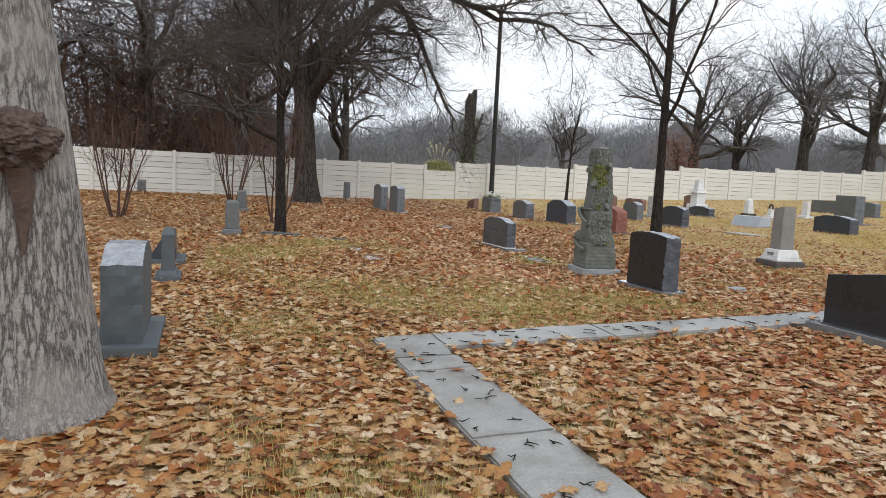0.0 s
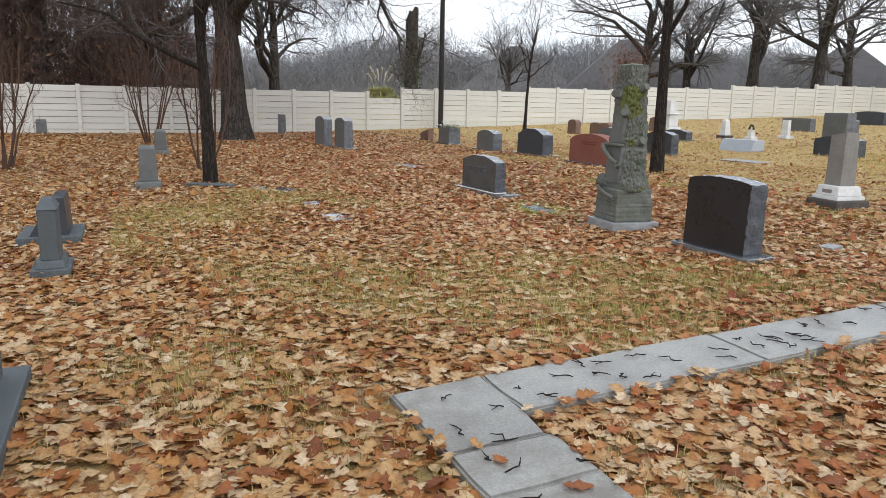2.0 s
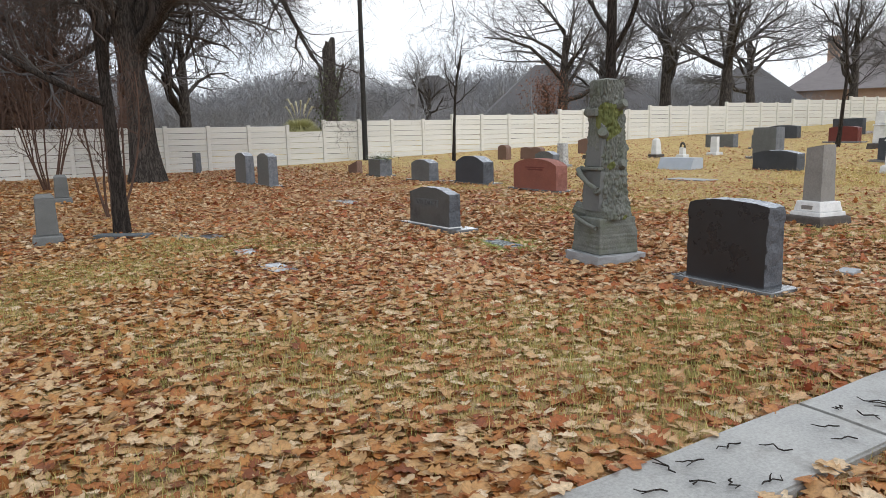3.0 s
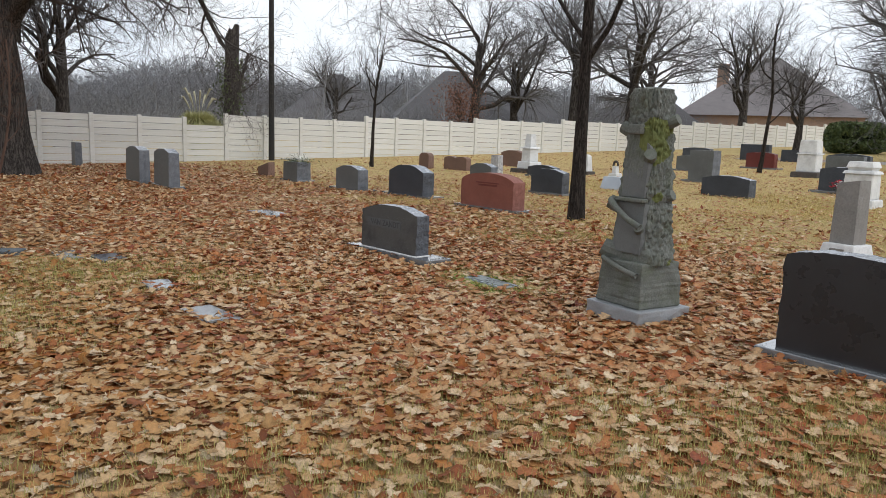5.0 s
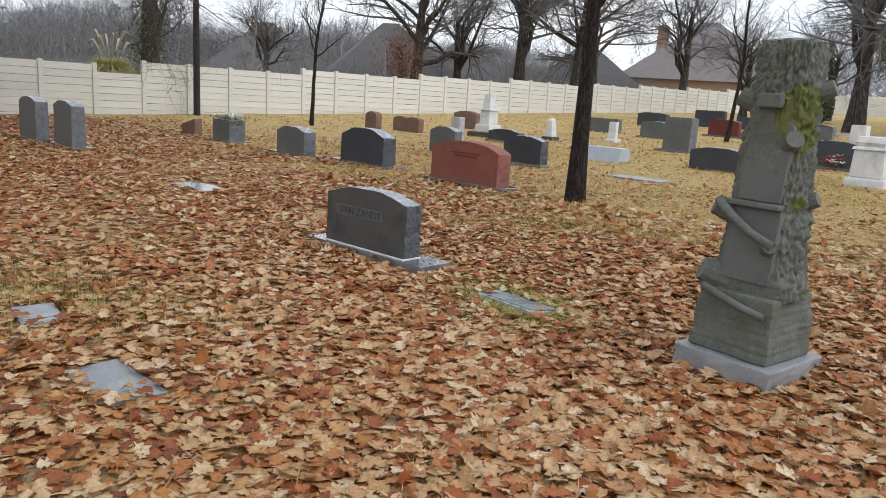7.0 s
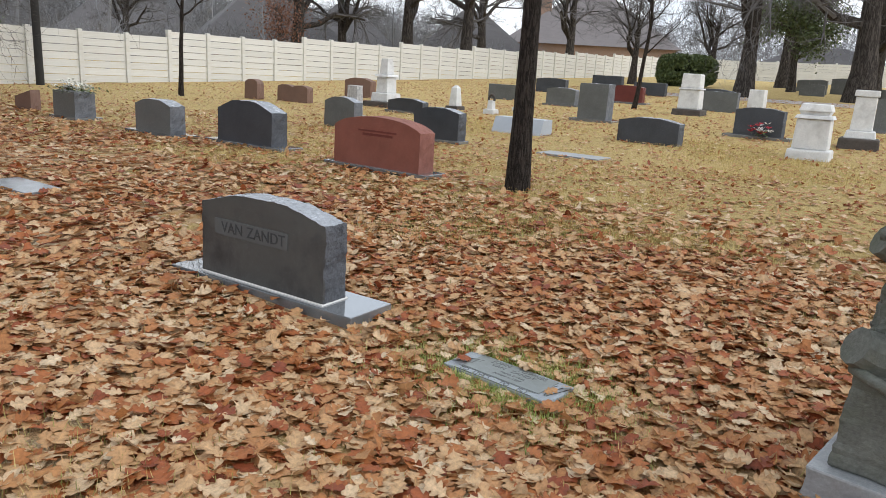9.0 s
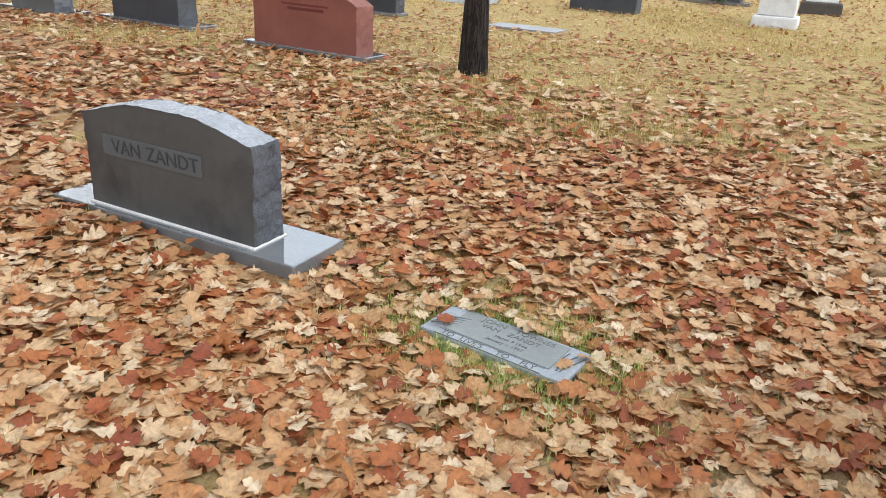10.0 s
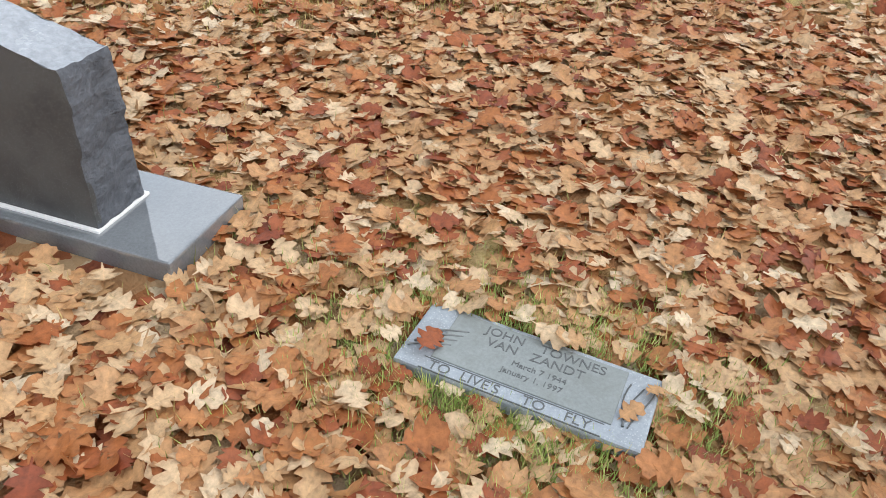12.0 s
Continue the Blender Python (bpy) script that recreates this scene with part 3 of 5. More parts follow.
# ---- headstones ----
def headstone(x, y0, y1, h, d, label, mat, top="serp", drop=0.1, side=None, topm=None, base=None, base_h=0.1, rough=0.02, seed=0.0, lean=0.0,
              rz=0.0, name="headstone", basemat=None, taper=1.0, group="headstones", ry=0.0, fine=False):
    """A stone whose face looks towards -x, between y0 and y1; base: how far its plinth reaches past it at the ends, front and back."""
    yc, w = (y0 + y1) / 2, y1 - y0
    root = thing(name, x, yc, label, "headstone", group, rz, ry=ry)
    z0 = -0.08
    if base:
        e, fr, bk = base
        bm = bm_box(-fr, d + bk, -w / 2 - e, w / 2 + e, -0.12, base_h, 0.008, cuts=0)
        part("base", bm, basemat or WET_BASE, root)
        z0 = base_h
    die = part("die", bm_tablet(w, d, h, top, drop, rough, seed, lean, taper=taper, z0=z0, **(dict(ntop=70, nside=36, nd=16, chip=13.0) if fine else {})), mat, root)
    if side or topm:
        split_mats(die, side or mat, topm)
    return root


# family stone with the name on its face
vz = headstone(5.50, 12.70, 13.80, 0.605, 0.21, "dark grey granite family headstone, hewn sides, curved wet top", GRANITE_FAMILY, "serp", 0.095, PITCHED_DARK, WET_SHEEN_TOP,
               (0.27, 0.05, 0.12), 0.045, 0.012, 2.0, 0.03, rz=2.5, group="", basemat=WET_BASE, fine=True)
seam = bm_box(-0.01, 0.221, -0.56, 0.56, 0.043, 0.054, 0.003)
part("mortar_seam", seam, SEAM, vz, "white mortar seam")
part("name_panel", bm_box(-0.008, 0.03, -0.25, 0.42, 0.325, 0.43, 0.002), ENGRAVED, vz, "pale tooled name panel").matrix_basis = pose(0.013, 0, 0)
for word, yy in (("VAN", 0.25), ("ZANDT", -0.06)):
    text_mesh(word, 0.1, 0.002, CARVED, "name_lettering", vz, Matrix.Translation((0.004, yy, 0.377)) @ Matrix.Rotation(radians(-90), 4, "Z") @ Matrix.Rotation(radians(90), 4, "X"), "dark carved lettering")
# polished dark stone
ds = headstone(5.43, 7.54, 8.33, 0.765, 0.24, "polished black granite headstone with hewn side on a grey base", GRANITE_BLACK, "oval", 0.06, PITCHED_DARK, WET_SHEEN_TOP,
               (0.12, 0.07, 0.07), 0.06, 0.012, 5.0, 0.02, group="", fine=True)
headstone(5.72, 4.60, 5.34, 0.66, 0.26, "polished black granite headstone inside the kerbed plot", GRANITE_BLACK, "slant", 0.10, PITCHED_DARK, None,
          (0.12, 0.10, 0.1), 0.09, 0.02, 6.0, group="")
# blue-grey stone seen end-on behind the big tree
headstone(-0.76, 6.0, 7.0, 0.86, 0.3, "blue-grey granite headstone with hewn ends on a wide base", GRANITE_BLUE, "serp", 0.16, GRANITE_BLUE, WET_SHEEN_TOP,
          (0.12, 0.1, 0.12), 0.1, 0.02, 7.0, group="", basemat=GRANITE_BLUE)
rows = [
    # x, y0, y1, h, d, material, side, top, drop, base, label
    (9.42, 15.08, 16.5, 0.68, 0.3, GRANITE_RED, PITCHED_RED, "oval", 0.2, (0.15, 0.08, 0.1), "red granite headstone with hewn ends and a carved panel"),
    (9.6, 17.95, 19.2, 0.68, 0.3, GRANITE_DARK, PITCHED_DARK, "serp", 0.16, (0.25, 0.1, 0.14), "dark grey granite double headstone with stepped curved top"),
    (9.3, 20.0, 20.98, 0.58, 0.28, GRANITE_GREY, PITCHED, "serp", 0.1, (0.25, 0.1, 0.14), "grey granite headstone with a curved wet top"),
    (9.4, 23.15, 23.95, 0.52, 0.4, GRANITE_GREY, PITCHED, "flat", 0.02, (0.1, 0.1, 0.12), "small grey granite headstone under a flower saddle"),
    (9.6, 25.3, 26.0, 0.42, 0.2, GRANITE_BROWN, GRANITE_BROWN, "slant", 0.16, None, "small brown slanted headstone"),
    (5.95, 22.75, 23.8, 0.9, 0.26, GRANITE_GREY, PITCHED, "serp", 0.1, (0.2, 0.06, 0.12), "tall grey granite headstone, one of two close together"),
    (5.8, 24.45, 25.6, 0.9, 0.26, GRANITE_GREY, PITCHED, "serp", 0.1, (0.2, 0.06, 0.12), "tall grey granite headstone, one of two close together"),
    (6.0, 32.2, 32.75, 0.8, 0.22, GRANITE_GREY, PITCHED, "flat", 0.03, None, "narrow grey upright headstone close to the fence"),
    (12.5, 16.7, 17.65, 0.58, 0.24, GRANITE_DARK, PITCHED_DARK, "serp", 0.08, (0.05, 0.04, 0.05), "dark grey granite headstone with a curved top"),
    (12.8, 19.35, 20.15, 0.58, 0.24, GRANITE_GREY, PITCHED, "serp", 0.1, None, "grey granite headstone with a curved top"),
    (16.4, 24.5, 25.7, 0.46, 0.22, GRANITE_BROWN, GRANITE_BROWN, "double", 0.1, None, "low brown granite double headstone"),
    (16.1, 26.2, 26.75, 0.55, 0.24, GRANITE_BROWN, GRANITE_BROWN, "round", 0.12, None, "small brown granite headstone with a rounded top"),
    (19.7, 25.2, 26.3, 0.6, 0.26, GRANITE_BROWN, GRANITE_BROWN, "serp", 0.1, None, "brown granite headstone with a curved top"),
    (16.5, 20.6, 21.7, 0.36, 0.24, GRANITE_DARK, PITCHED_DARK, "serp", 0.08, (0.08, 0.06, 0.06), "dark granite headstone with a curved top"),
    (15.6, 14.05, 15.2, 0.47, 0.3, GRANITE_DARK, PITCHED_DARK, "serp", 0.08, None, "low wide dark granite headstone standing on the lawn"),
    (18.95, 16.95, 17.7, 0.9, 0.4, GRANITE_GREY, PITCHED, "flat", 0.03, (0.18, 0.14, 0.2), "big square grey granite headstone on a wide base"),
    (23.2, 19.9, 20.9, 0.56, 0.28, GRANITE_GREY, PITCHED, "serp", 0.06, (0.1, 0.08, 0.08), "grey granite headstone behind the large grey one"),
    (26.9, 19.2, 20.3, 0.62, 0.28, GRANITE_MAROON, GRANITE_MAROON, "oval", 0.08, (0.2, 0.1, 0.1), "maroon granite headstone on a low base"),
    (33.5, 20.8, 22.2, 0.55, 0.3, GRANITE_DARK, PITCHED_DARK, "flat", 0.03, None, "dark granite headstone near the bushes"),
    (33.5, 22.8, 24.2, 0.75, 0.3, GRANITE_DARK, PITCHED_DARK, "flat", 0.03, None, "dark granite headstone near the fence"),
    (30.5, 24.0, 25.4, 0.6, 0.3, GRANITE_DARK, PITCHED_DARK, "serp", 0.06, None, "dark granite headstone near the fence"),
    (26.3, 15.9, 17.1, 0.62, 0.28, GRANITE_GREY, PITCHED, "flat", 0.04, None, "grey granite headstone behind the white marker"),
    (29.2, 16.8, 18.3, 0.6, 0.28, GRANITE_DARK, PITCHED_DARK, "serp", 0.08, None, "dark granite headstone behind the white marker"),
    (18.6, 12.95, 13.9, 0.63, 0.3, GRANITE_DARK, PITCHED_DARK, "serp", 0.06, (0.2, 0.14, 0.14), "dark granite headstone with a red and white flower posy"),
    (23.0, 10.2, 11.8, 0.85, 0.3, GRANITE_GREY, PITCHED, "serp", 0.06, (0.15, 0.1, 0.1), "grey granite headstone behind the white column"),
    (24.0, 22.3, 23.6, 0.5, 0.3, GRANITE_GREY, PITCHED, "flat", 0.03, None, "grey granite headstone close to the fence"),
]
for i, (x, y0, y1, h, d, mt, sd, tp, dr, bs, lab) in enumerate(rows):
    headstone(x, y0, y1, h, d, lab, mt, tp, dr, sd, WET_SHEEN_TOP if mt in (GRANITE_GREY, GRANITE_DARK) else None, bs and (bs[0], bs[1] * 0.5, bs[2] * 0.6), 0.06, 0.02, i * 3.3, 0.015)


# carved panel and worn lettering on the red stone
red = [o for o in bpy.data.objects if o.get("label", "").startswith("red granite")][0]
part("carved_panel", bm_box(-0.006, 0.03, -0.28, 0.22, 0.44, 0.475, 0.004), GRANITE_MAROON, red, "dark carved line of lettering").matrix_basis = pose(0.01, 0, 0)
part("carved_panel", bm_box(-0.004, 0.03, -0.34, 0.30, 0.49, 0.515, 0.004), GRANITE_MAROON, red).matrix_basis = pose(0.01, 0, 0)


def flat_marker(x0, x1, y0, y1, label, mat, tilt=0.0, up=0.016):
    xc, yc = (x0 + x1) / 2, (y0 + y1) / 2
    root = thing("flat_marker", xc, yc, label, "grave marker", "flat grave markers", rz=tilt)
    bm = bm_box(-(x1 - x0) / 2, (x1 - x0) / 2, -(y1 - y0) / 2, (y1 - y0) / 2, -0.06, up, 0.008)
    part("slab", bm, mat, root)
    return root


tm = flat_marker(5.455, 5.705, 11.11, 11.75, "weathered grey granite flat marker with carved lettering, ringed by leaves", MARKER, -4, 0.032)
flat_marker(2.52, 2.80, 11.35, 11.93, "bluish grey flat granite marker among leaves", WET_SLAB, 4)
flat_marker(2.55, 2.80, 12.75, 13.2, "grey flat marker sunk in leaves", WET_SLAB, -6)
flat_marker(2.5, 2.8, 14.45, 14.95, "dark bronze plate on a sunken grey flat marker", GRANITE_DARK, 3)
flat_marker(2.2, 2.45, 14.9, 15.4, "half buried grey flat marker", WET_SLAB, 3)
flat_marker(5.75, 6.15, 17.0, 17.95, "pale wet flat marker in the leaves", WET_SLAB, 2)
flat_marker(12.7, 13.2, 14.25, 15.3, "pale flat ledger slab on the lawn", PLINTH, 2)
flat_marker(6.38, 6.62, 7.4, 7.55, "small pale stone corner block", PLINTH, 15, 0.06)


# ---- bare trees ----
def tube(pts, radii, sides, V, F):
    """Adds a tapering tube along pts to the lists V, F."""
    base = len(V)
    up = Vector((0, 0, 1))
    n = len(pts)
    for i in range(n):
        d = (pts[min(i + 1, n - 1)] - pts[max(i - 1, 0)]).normalized()
        a = d.cross(up if abs(d.z) < 0.9 else Vector((1, 0, 0))).normalized()
        b = d.cross(a)
        for k in range(sides):
            t = 2 * math.pi * k / sides
            V.append(pts[i] + (a * math.cos(t) + b * math.sin(t)) * radii[i])
    for i in range(n - 1):
        for k in range(sides):
            k2 = (k + 1) % sides
            F.append((base + i * sides + k, base + i * sides + k2, base + (i + 1) * sides + k2, base + (i + 1) * sides + k))


def grow(seed, height, radius, first, counts, lengths, lift=0.08, wander=0.22, droop=0.0, fork=0.5, sides=(10, 7, 5, 4, 3, 3), lean=(0, 0), flare=1.35, trunk_wander=0.05, limbs=(), start=-0.1, coarse=False, rmin=0.004):
    """A winter tree: returns trunk and crown as (verts, faces). first: share of the trunk below the first limb."""
    rng = random.Random(seed)
    TV, TF, CV, CF = [], [], [], []

    def branch(p, d, length, r, level):
        nseg = (6, 4, 2, 2, 2, 2)[level] if coarse else (9, 6, 6, 4, 3, 3)[level]
        pts, rad = [p.copy()], [r * (flare if level == 0 else 1)]
        w = trunk_wander if level == 0 else wander
        for i in range(nseg):
            d = d + Vector((rng.gauss(0, w), rng.gauss(0, w), rng.gauss(0, w * 0.7) + (lift if level else 0.1) - droop * level * (i / nseg)))
            d.normalize()
            p = p + d * (length / nseg)
            pts.append(p.copy())
            f = (i + 1) / nseg
            rad.append(r * (1 - (0.55 if level == 0 else 0.72) * f) if not (level == 0 and i == 0) else r * 1.02)
        sprout(pts, rad, level)

    def sprout(pts, rad, level, extra=1.0):
        nseg = len(pts) - 1
        if level < 2:
            tube(pts, rad, sides[level], TV, TF)
        else:
            tube(pts, rad, sides[min(level, 5)], CV, CF)
        if level >= len(counts):
            return
        total = int(counts[level] * extra)
        for c in range(total):
            lo = first if level == 0 else 0.22
            f = lo + (1 - lo) * (c + rng.random()) / total
            i = min(int(f * nseg), nseg - 1)
            q = pts[i].lerp(pts[i + 1], f * nseg - i)
            axis = (pts[i + 1] - pts[i]).normalized()
            side = axis.cross(Vector((rng.gauss(0, 1), rng.gauss(0, 1), rng.gauss(0, 1)))).normalized()
            ang = rng.uniform(0.55, 1.15) * (1 - fork * 0.3 * f)
            nd = axis * math.cos(ang) + side * math.sin(ang)
            rr = rad[i] * rng.uniform(0.42, 0.62)
            ll = lengths[level] * rng.uniform(0.65, 1.25) * (1.15 - 0.5 * f)
            branch(q, nd, ll, max(rr, rmin), level + 1)

    for pts, r0, r1 in limbs:
        pts = [Vector(p) for p in pts]
        fine = []
        for i in range(len(pts) - 1):
            p0, p3 = pts[max(i - 1, 0)], pts[min(i + 2, len(pts) - 1)]
            for k in range(3):
                t = k / 3
                a, c, d = pts[i], pts[i + 1], t * t * (3 - 2 * t)
                fine.append(a.lerp(c, t) + 0.08 * (t * (1 - t)) * ((a - p0) - (p3 - c)) * 2 + Vector((rng.gauss(0, 0.05), rng.gauss(0, 0.05), rng.gauss(0, 0.05))))
        fine.append(pts[-1])
        m = len(fine) - 1
        sprout(fine, [r0 + (r1 - r0) * i / m for i in range(m + 1)], 1, 1.9)
    branch(Vector((0, 0, start)), Vector((lean[0], lean[1], 1)).normalized(), height, radius, 0)
    return TV, TF, CV, CF


def tree(name, x, y, label, grown, bark, twig, category="tree", group="", rz=0.0, scale=1.0, z=None):
    TV, TF, CV, CF = grown
    root = thing(name, x, y, label, category, group, rz, z)
    root.scale = (scale,) * 3
    t = shared("trunk", raw_mesh("trunk", TV, TF, bark, True), root)
    c = shared("crown", raw_mesh("crown", CV, CF, twig), root)
    return root


oak_grown = grow(14, 5.6, 0.50, 0.66, (8, 9, 8, 6, 3), (7.5, 3.6, 1.9, 1.1, 0.65), lift=0.02, wander=0.28, droop=0.02, lean=(-0.02, 0), limbs=(
    ([(0.0, 0, 3.6), (0.7, -0.3, 5.4), (1.9, -0.6, 7.2), (3.1, -0.9, 7.9), (4.1, -1.0, 6.6), (4.7, -1.2, 4.9), (5.6, -1.3, 3.5)], 0.22, 0.04),
    ([(0.0, 0, 4.0), (0.9, -0.4, 6.2), (2.8, -1.0, 8.0), (5.0, -1.5, 8.3), (7.0, -1.8, 7.6), (9.2, -2.2, 7.4), (11.0, -2.4, 6.4)], 0.24, 0.03),
    ([(0.0, 0, 3.7), (0.7, -1.0, 5.6), (2.2, -2.2, 7.4), (4.6, -3.0, 8.8), (7.4, -3.4, 9.6)], 0.2, 0.03),
    ([(-0.05, 0, 3.6), (-0.8, -0.6, 5.6), (-2.2, -1.2, 7.2), (-4.2, -1.8, 7.6), (-6.0, -2.2, 7.0)], 0.22, 0.03),
    ([(0.0, 0, 4.2), (0.5, -0.5, 7.0), (1.2, -0.8, 9.5), (2.2, -1.0, 11.5)], 0.22, 0.04)))
oak = tree("oak_tree", 3.75, 28.5, "massive dark bare oak with spreading limbs beside the fence", oak_grown, BARK_GREY, TWIG, scale=1.0)
tree_c = tree("slender_tree", 9.7, 13.85, "slender dark-barked bare tree rising from the leaves", grow(23, 7.5, 0.115, 0.32, (13, 7, 5, 4, 2), (4.0, 2.0, 1.0, 0.6, 0.35), lift=0.02, lean=(-0.03, 0.012), trunk_wander=0.01), BARK_DARK, TWIG)
tree_l = tree("slender_tree", 1.58, 16.1, "slim dark bare tree beside a small headstone base", grow(29, 6.5, 0.11, 0.3, (12, 6, 5, 4, 2), (2.6, 1.4, 0.8, 0.5, 0.3), lift=0.02, trunk_wander=0.012), BARK_DARK, TWIG)
tree("young_tree", 14.95, 28.1, "thin bare sapling forking low in front of the fence", grow(31, 4.2, 0.07, 0.4, (8, 5, 4, 3), (1.6, 0.8, 0.45, 0.25), lift=0.16), BARK_DARK, TWIG)
tree("young_tree", 24.5, 18.5, "thin leaning bare sapling among the headstones", grow(37, 5.0, 0.07, 0.35, (8, 5, 4, 3), (1.6, 0.9, 0.5, 0.25), lift=0.16, lean=(0.0, -0.12)), BARK_DARK, TWIG)

# big pale tree with a burl beside the start of the path
big = thing("big_tree", -1.0, 4.75, "big pale grey ridged trunk with a dark burl", "tree")
V, F = [], []
zs = [-0.12, 0.0, 0.12, 0.3, 0.55, 0.85, 1.2, 1.6, 2.0, 2.5, 3.2, 4.2, 5.5, 7.0]
rs = [0.60, 0.52, 0.465, 0.435, 0.41, 0.385, 0.36, 0.335, 0.315, 0.30, 0.28, 0.26, 0.23, 0.18]
tube([Vector((-0.07 * z + 0.02 * math.sin(z * 1.3), 0, z)) for z in zs], rs, 40, V, F)
for v in V:
    k = 1 + 0.05 * noise.noise(Vector((v.x * 3, v.y * 3, v.z * 0.8))) + 0.02 * noise.noise(Vector((v.x * 9, v.y * 9, v.z * 2)))
    v.x, v.y = v.x * k, v.y * k
gv = grow(3, 4.0, 0.16, 0.1, (7, 5, 4, 4), (4.0, 2.2, 1.1, 0.6), sides=(8, 6, 5, 4, 3, 3), start=6.5, flare=1.0, limbs=(([(0, 0, 4.2), (-1.5, 1.0, 5.6), (-3.2, 2.0, 6.6)], 0.16, 0.03), ([(0, 0, 4.8), (-1.0, -1.6, 6.4), (-1.8, -3.2, 7.6)], 0.15, 0.03)))
shared("trunk", raw_mesh("trunk", V, F, BARK_PALE, True), big)
shared("limb_frame", raw_mesh("limb_frame", gv[0], gv[1], BARK_PALE, True), big)
shared("crown", raw_mesh("crown", gv[2], gv[3], TWIG), big)

pole = thing("utility_pole", 13.7, 33.7, "dark weathered wooden utility pole in front of the fence", "utility pole")
V, F = [], []
tube([Vector((0, 0, -0.2)), Vector((0.0, 0, 4)), Vector((0.0, 0, 9.5))], [0.125, 0.11, 0.09], 14, V, F)
shared("shaft", raw_mesh("shaft", V, F, POLE_WOOD, True), pole)


# ---- lettering on the small flat marker ----
def marker_face():
    z = 0.032
    part("panel", bm_box(-0.078, 0.108, -0.235, 0.235, z - 0.01, z + 0.0042, 0.003), MARKER_PANEL, tm, "smoother carved panel")
    flat = Matrix.Rotation(radians(-90), 4, "Z")
    for word, x, y, dz in (("JOHN", 0.078, 0.09, 0.0048), ("TOWNES", 0.078, -0.095, 0.0048), ("VAN", 0.038, 0.085, 0.0048), ("ZANDT", 0.038, -0.065, 0.0048),
                           ("TO", -0.103, 0.2, 0.0008), ("LIVE'S", -0.103, 0.09, 0.0008), ("TO", -0.103, -0.05, 0.0008), ("FLY", -0.103, -0.16, 0.0008)):
        text_mesh(word, 0.042, 0.0006, MARKER_INK, "lettering", tm, Matrix.Translation((x, y, z + dz)) @ flat, "weathered carved lettering")
    for words, x, y in (("March 7 1944", -0.004, -0.03), ("January 1, 1997", -0.036, -0.02)):
        text_mesh(words, 0.026, 0.0006, MARKER_INK, "date_line", tm, Matrix.Translation((x, y, z + 0.0048)) @ flat, "worn carved date")
    # carved scroll at one end, slender stems at the other, thin rules round the motto
    for k in range(4):
        V, F = [], []
        tube([Vector((-0.07 + 0.022 * k + 0.05 * u, 0.305 - 0.1 * u ** 1.5 - 0.008 * k, z + 0.003 + 0.002 * math.sin(3 * u))) for u in np.linspace(0, 1, 8)], [0.003] * 8, 5, V, F)
        shared("scroll", raw_mesh("scroll", V, F, MARKER_LINE, True), tm)
    for k in range(3):
        V, F = [], []
        tube([Vector((-0.07 + 0.14 * u, -0.262 - 0.014 * k + 0.02 * math.sin(2.4 * u + k), z + 0.002)) for u in np.linspace(0, 1, 8)], [0.002] * 8, 5, V, F)
        shared("stem", raw_mesh("stem", V, F, MARKER_INK, True), tm)
    for x in (-0.083, -0.122):
        part("rule", bm_box(x - 0.0012, x + 0.0012, -0.22, 0.25, z - 0.004, z + 0.0012, 0), MARKER_INK, tm)


marker_face()


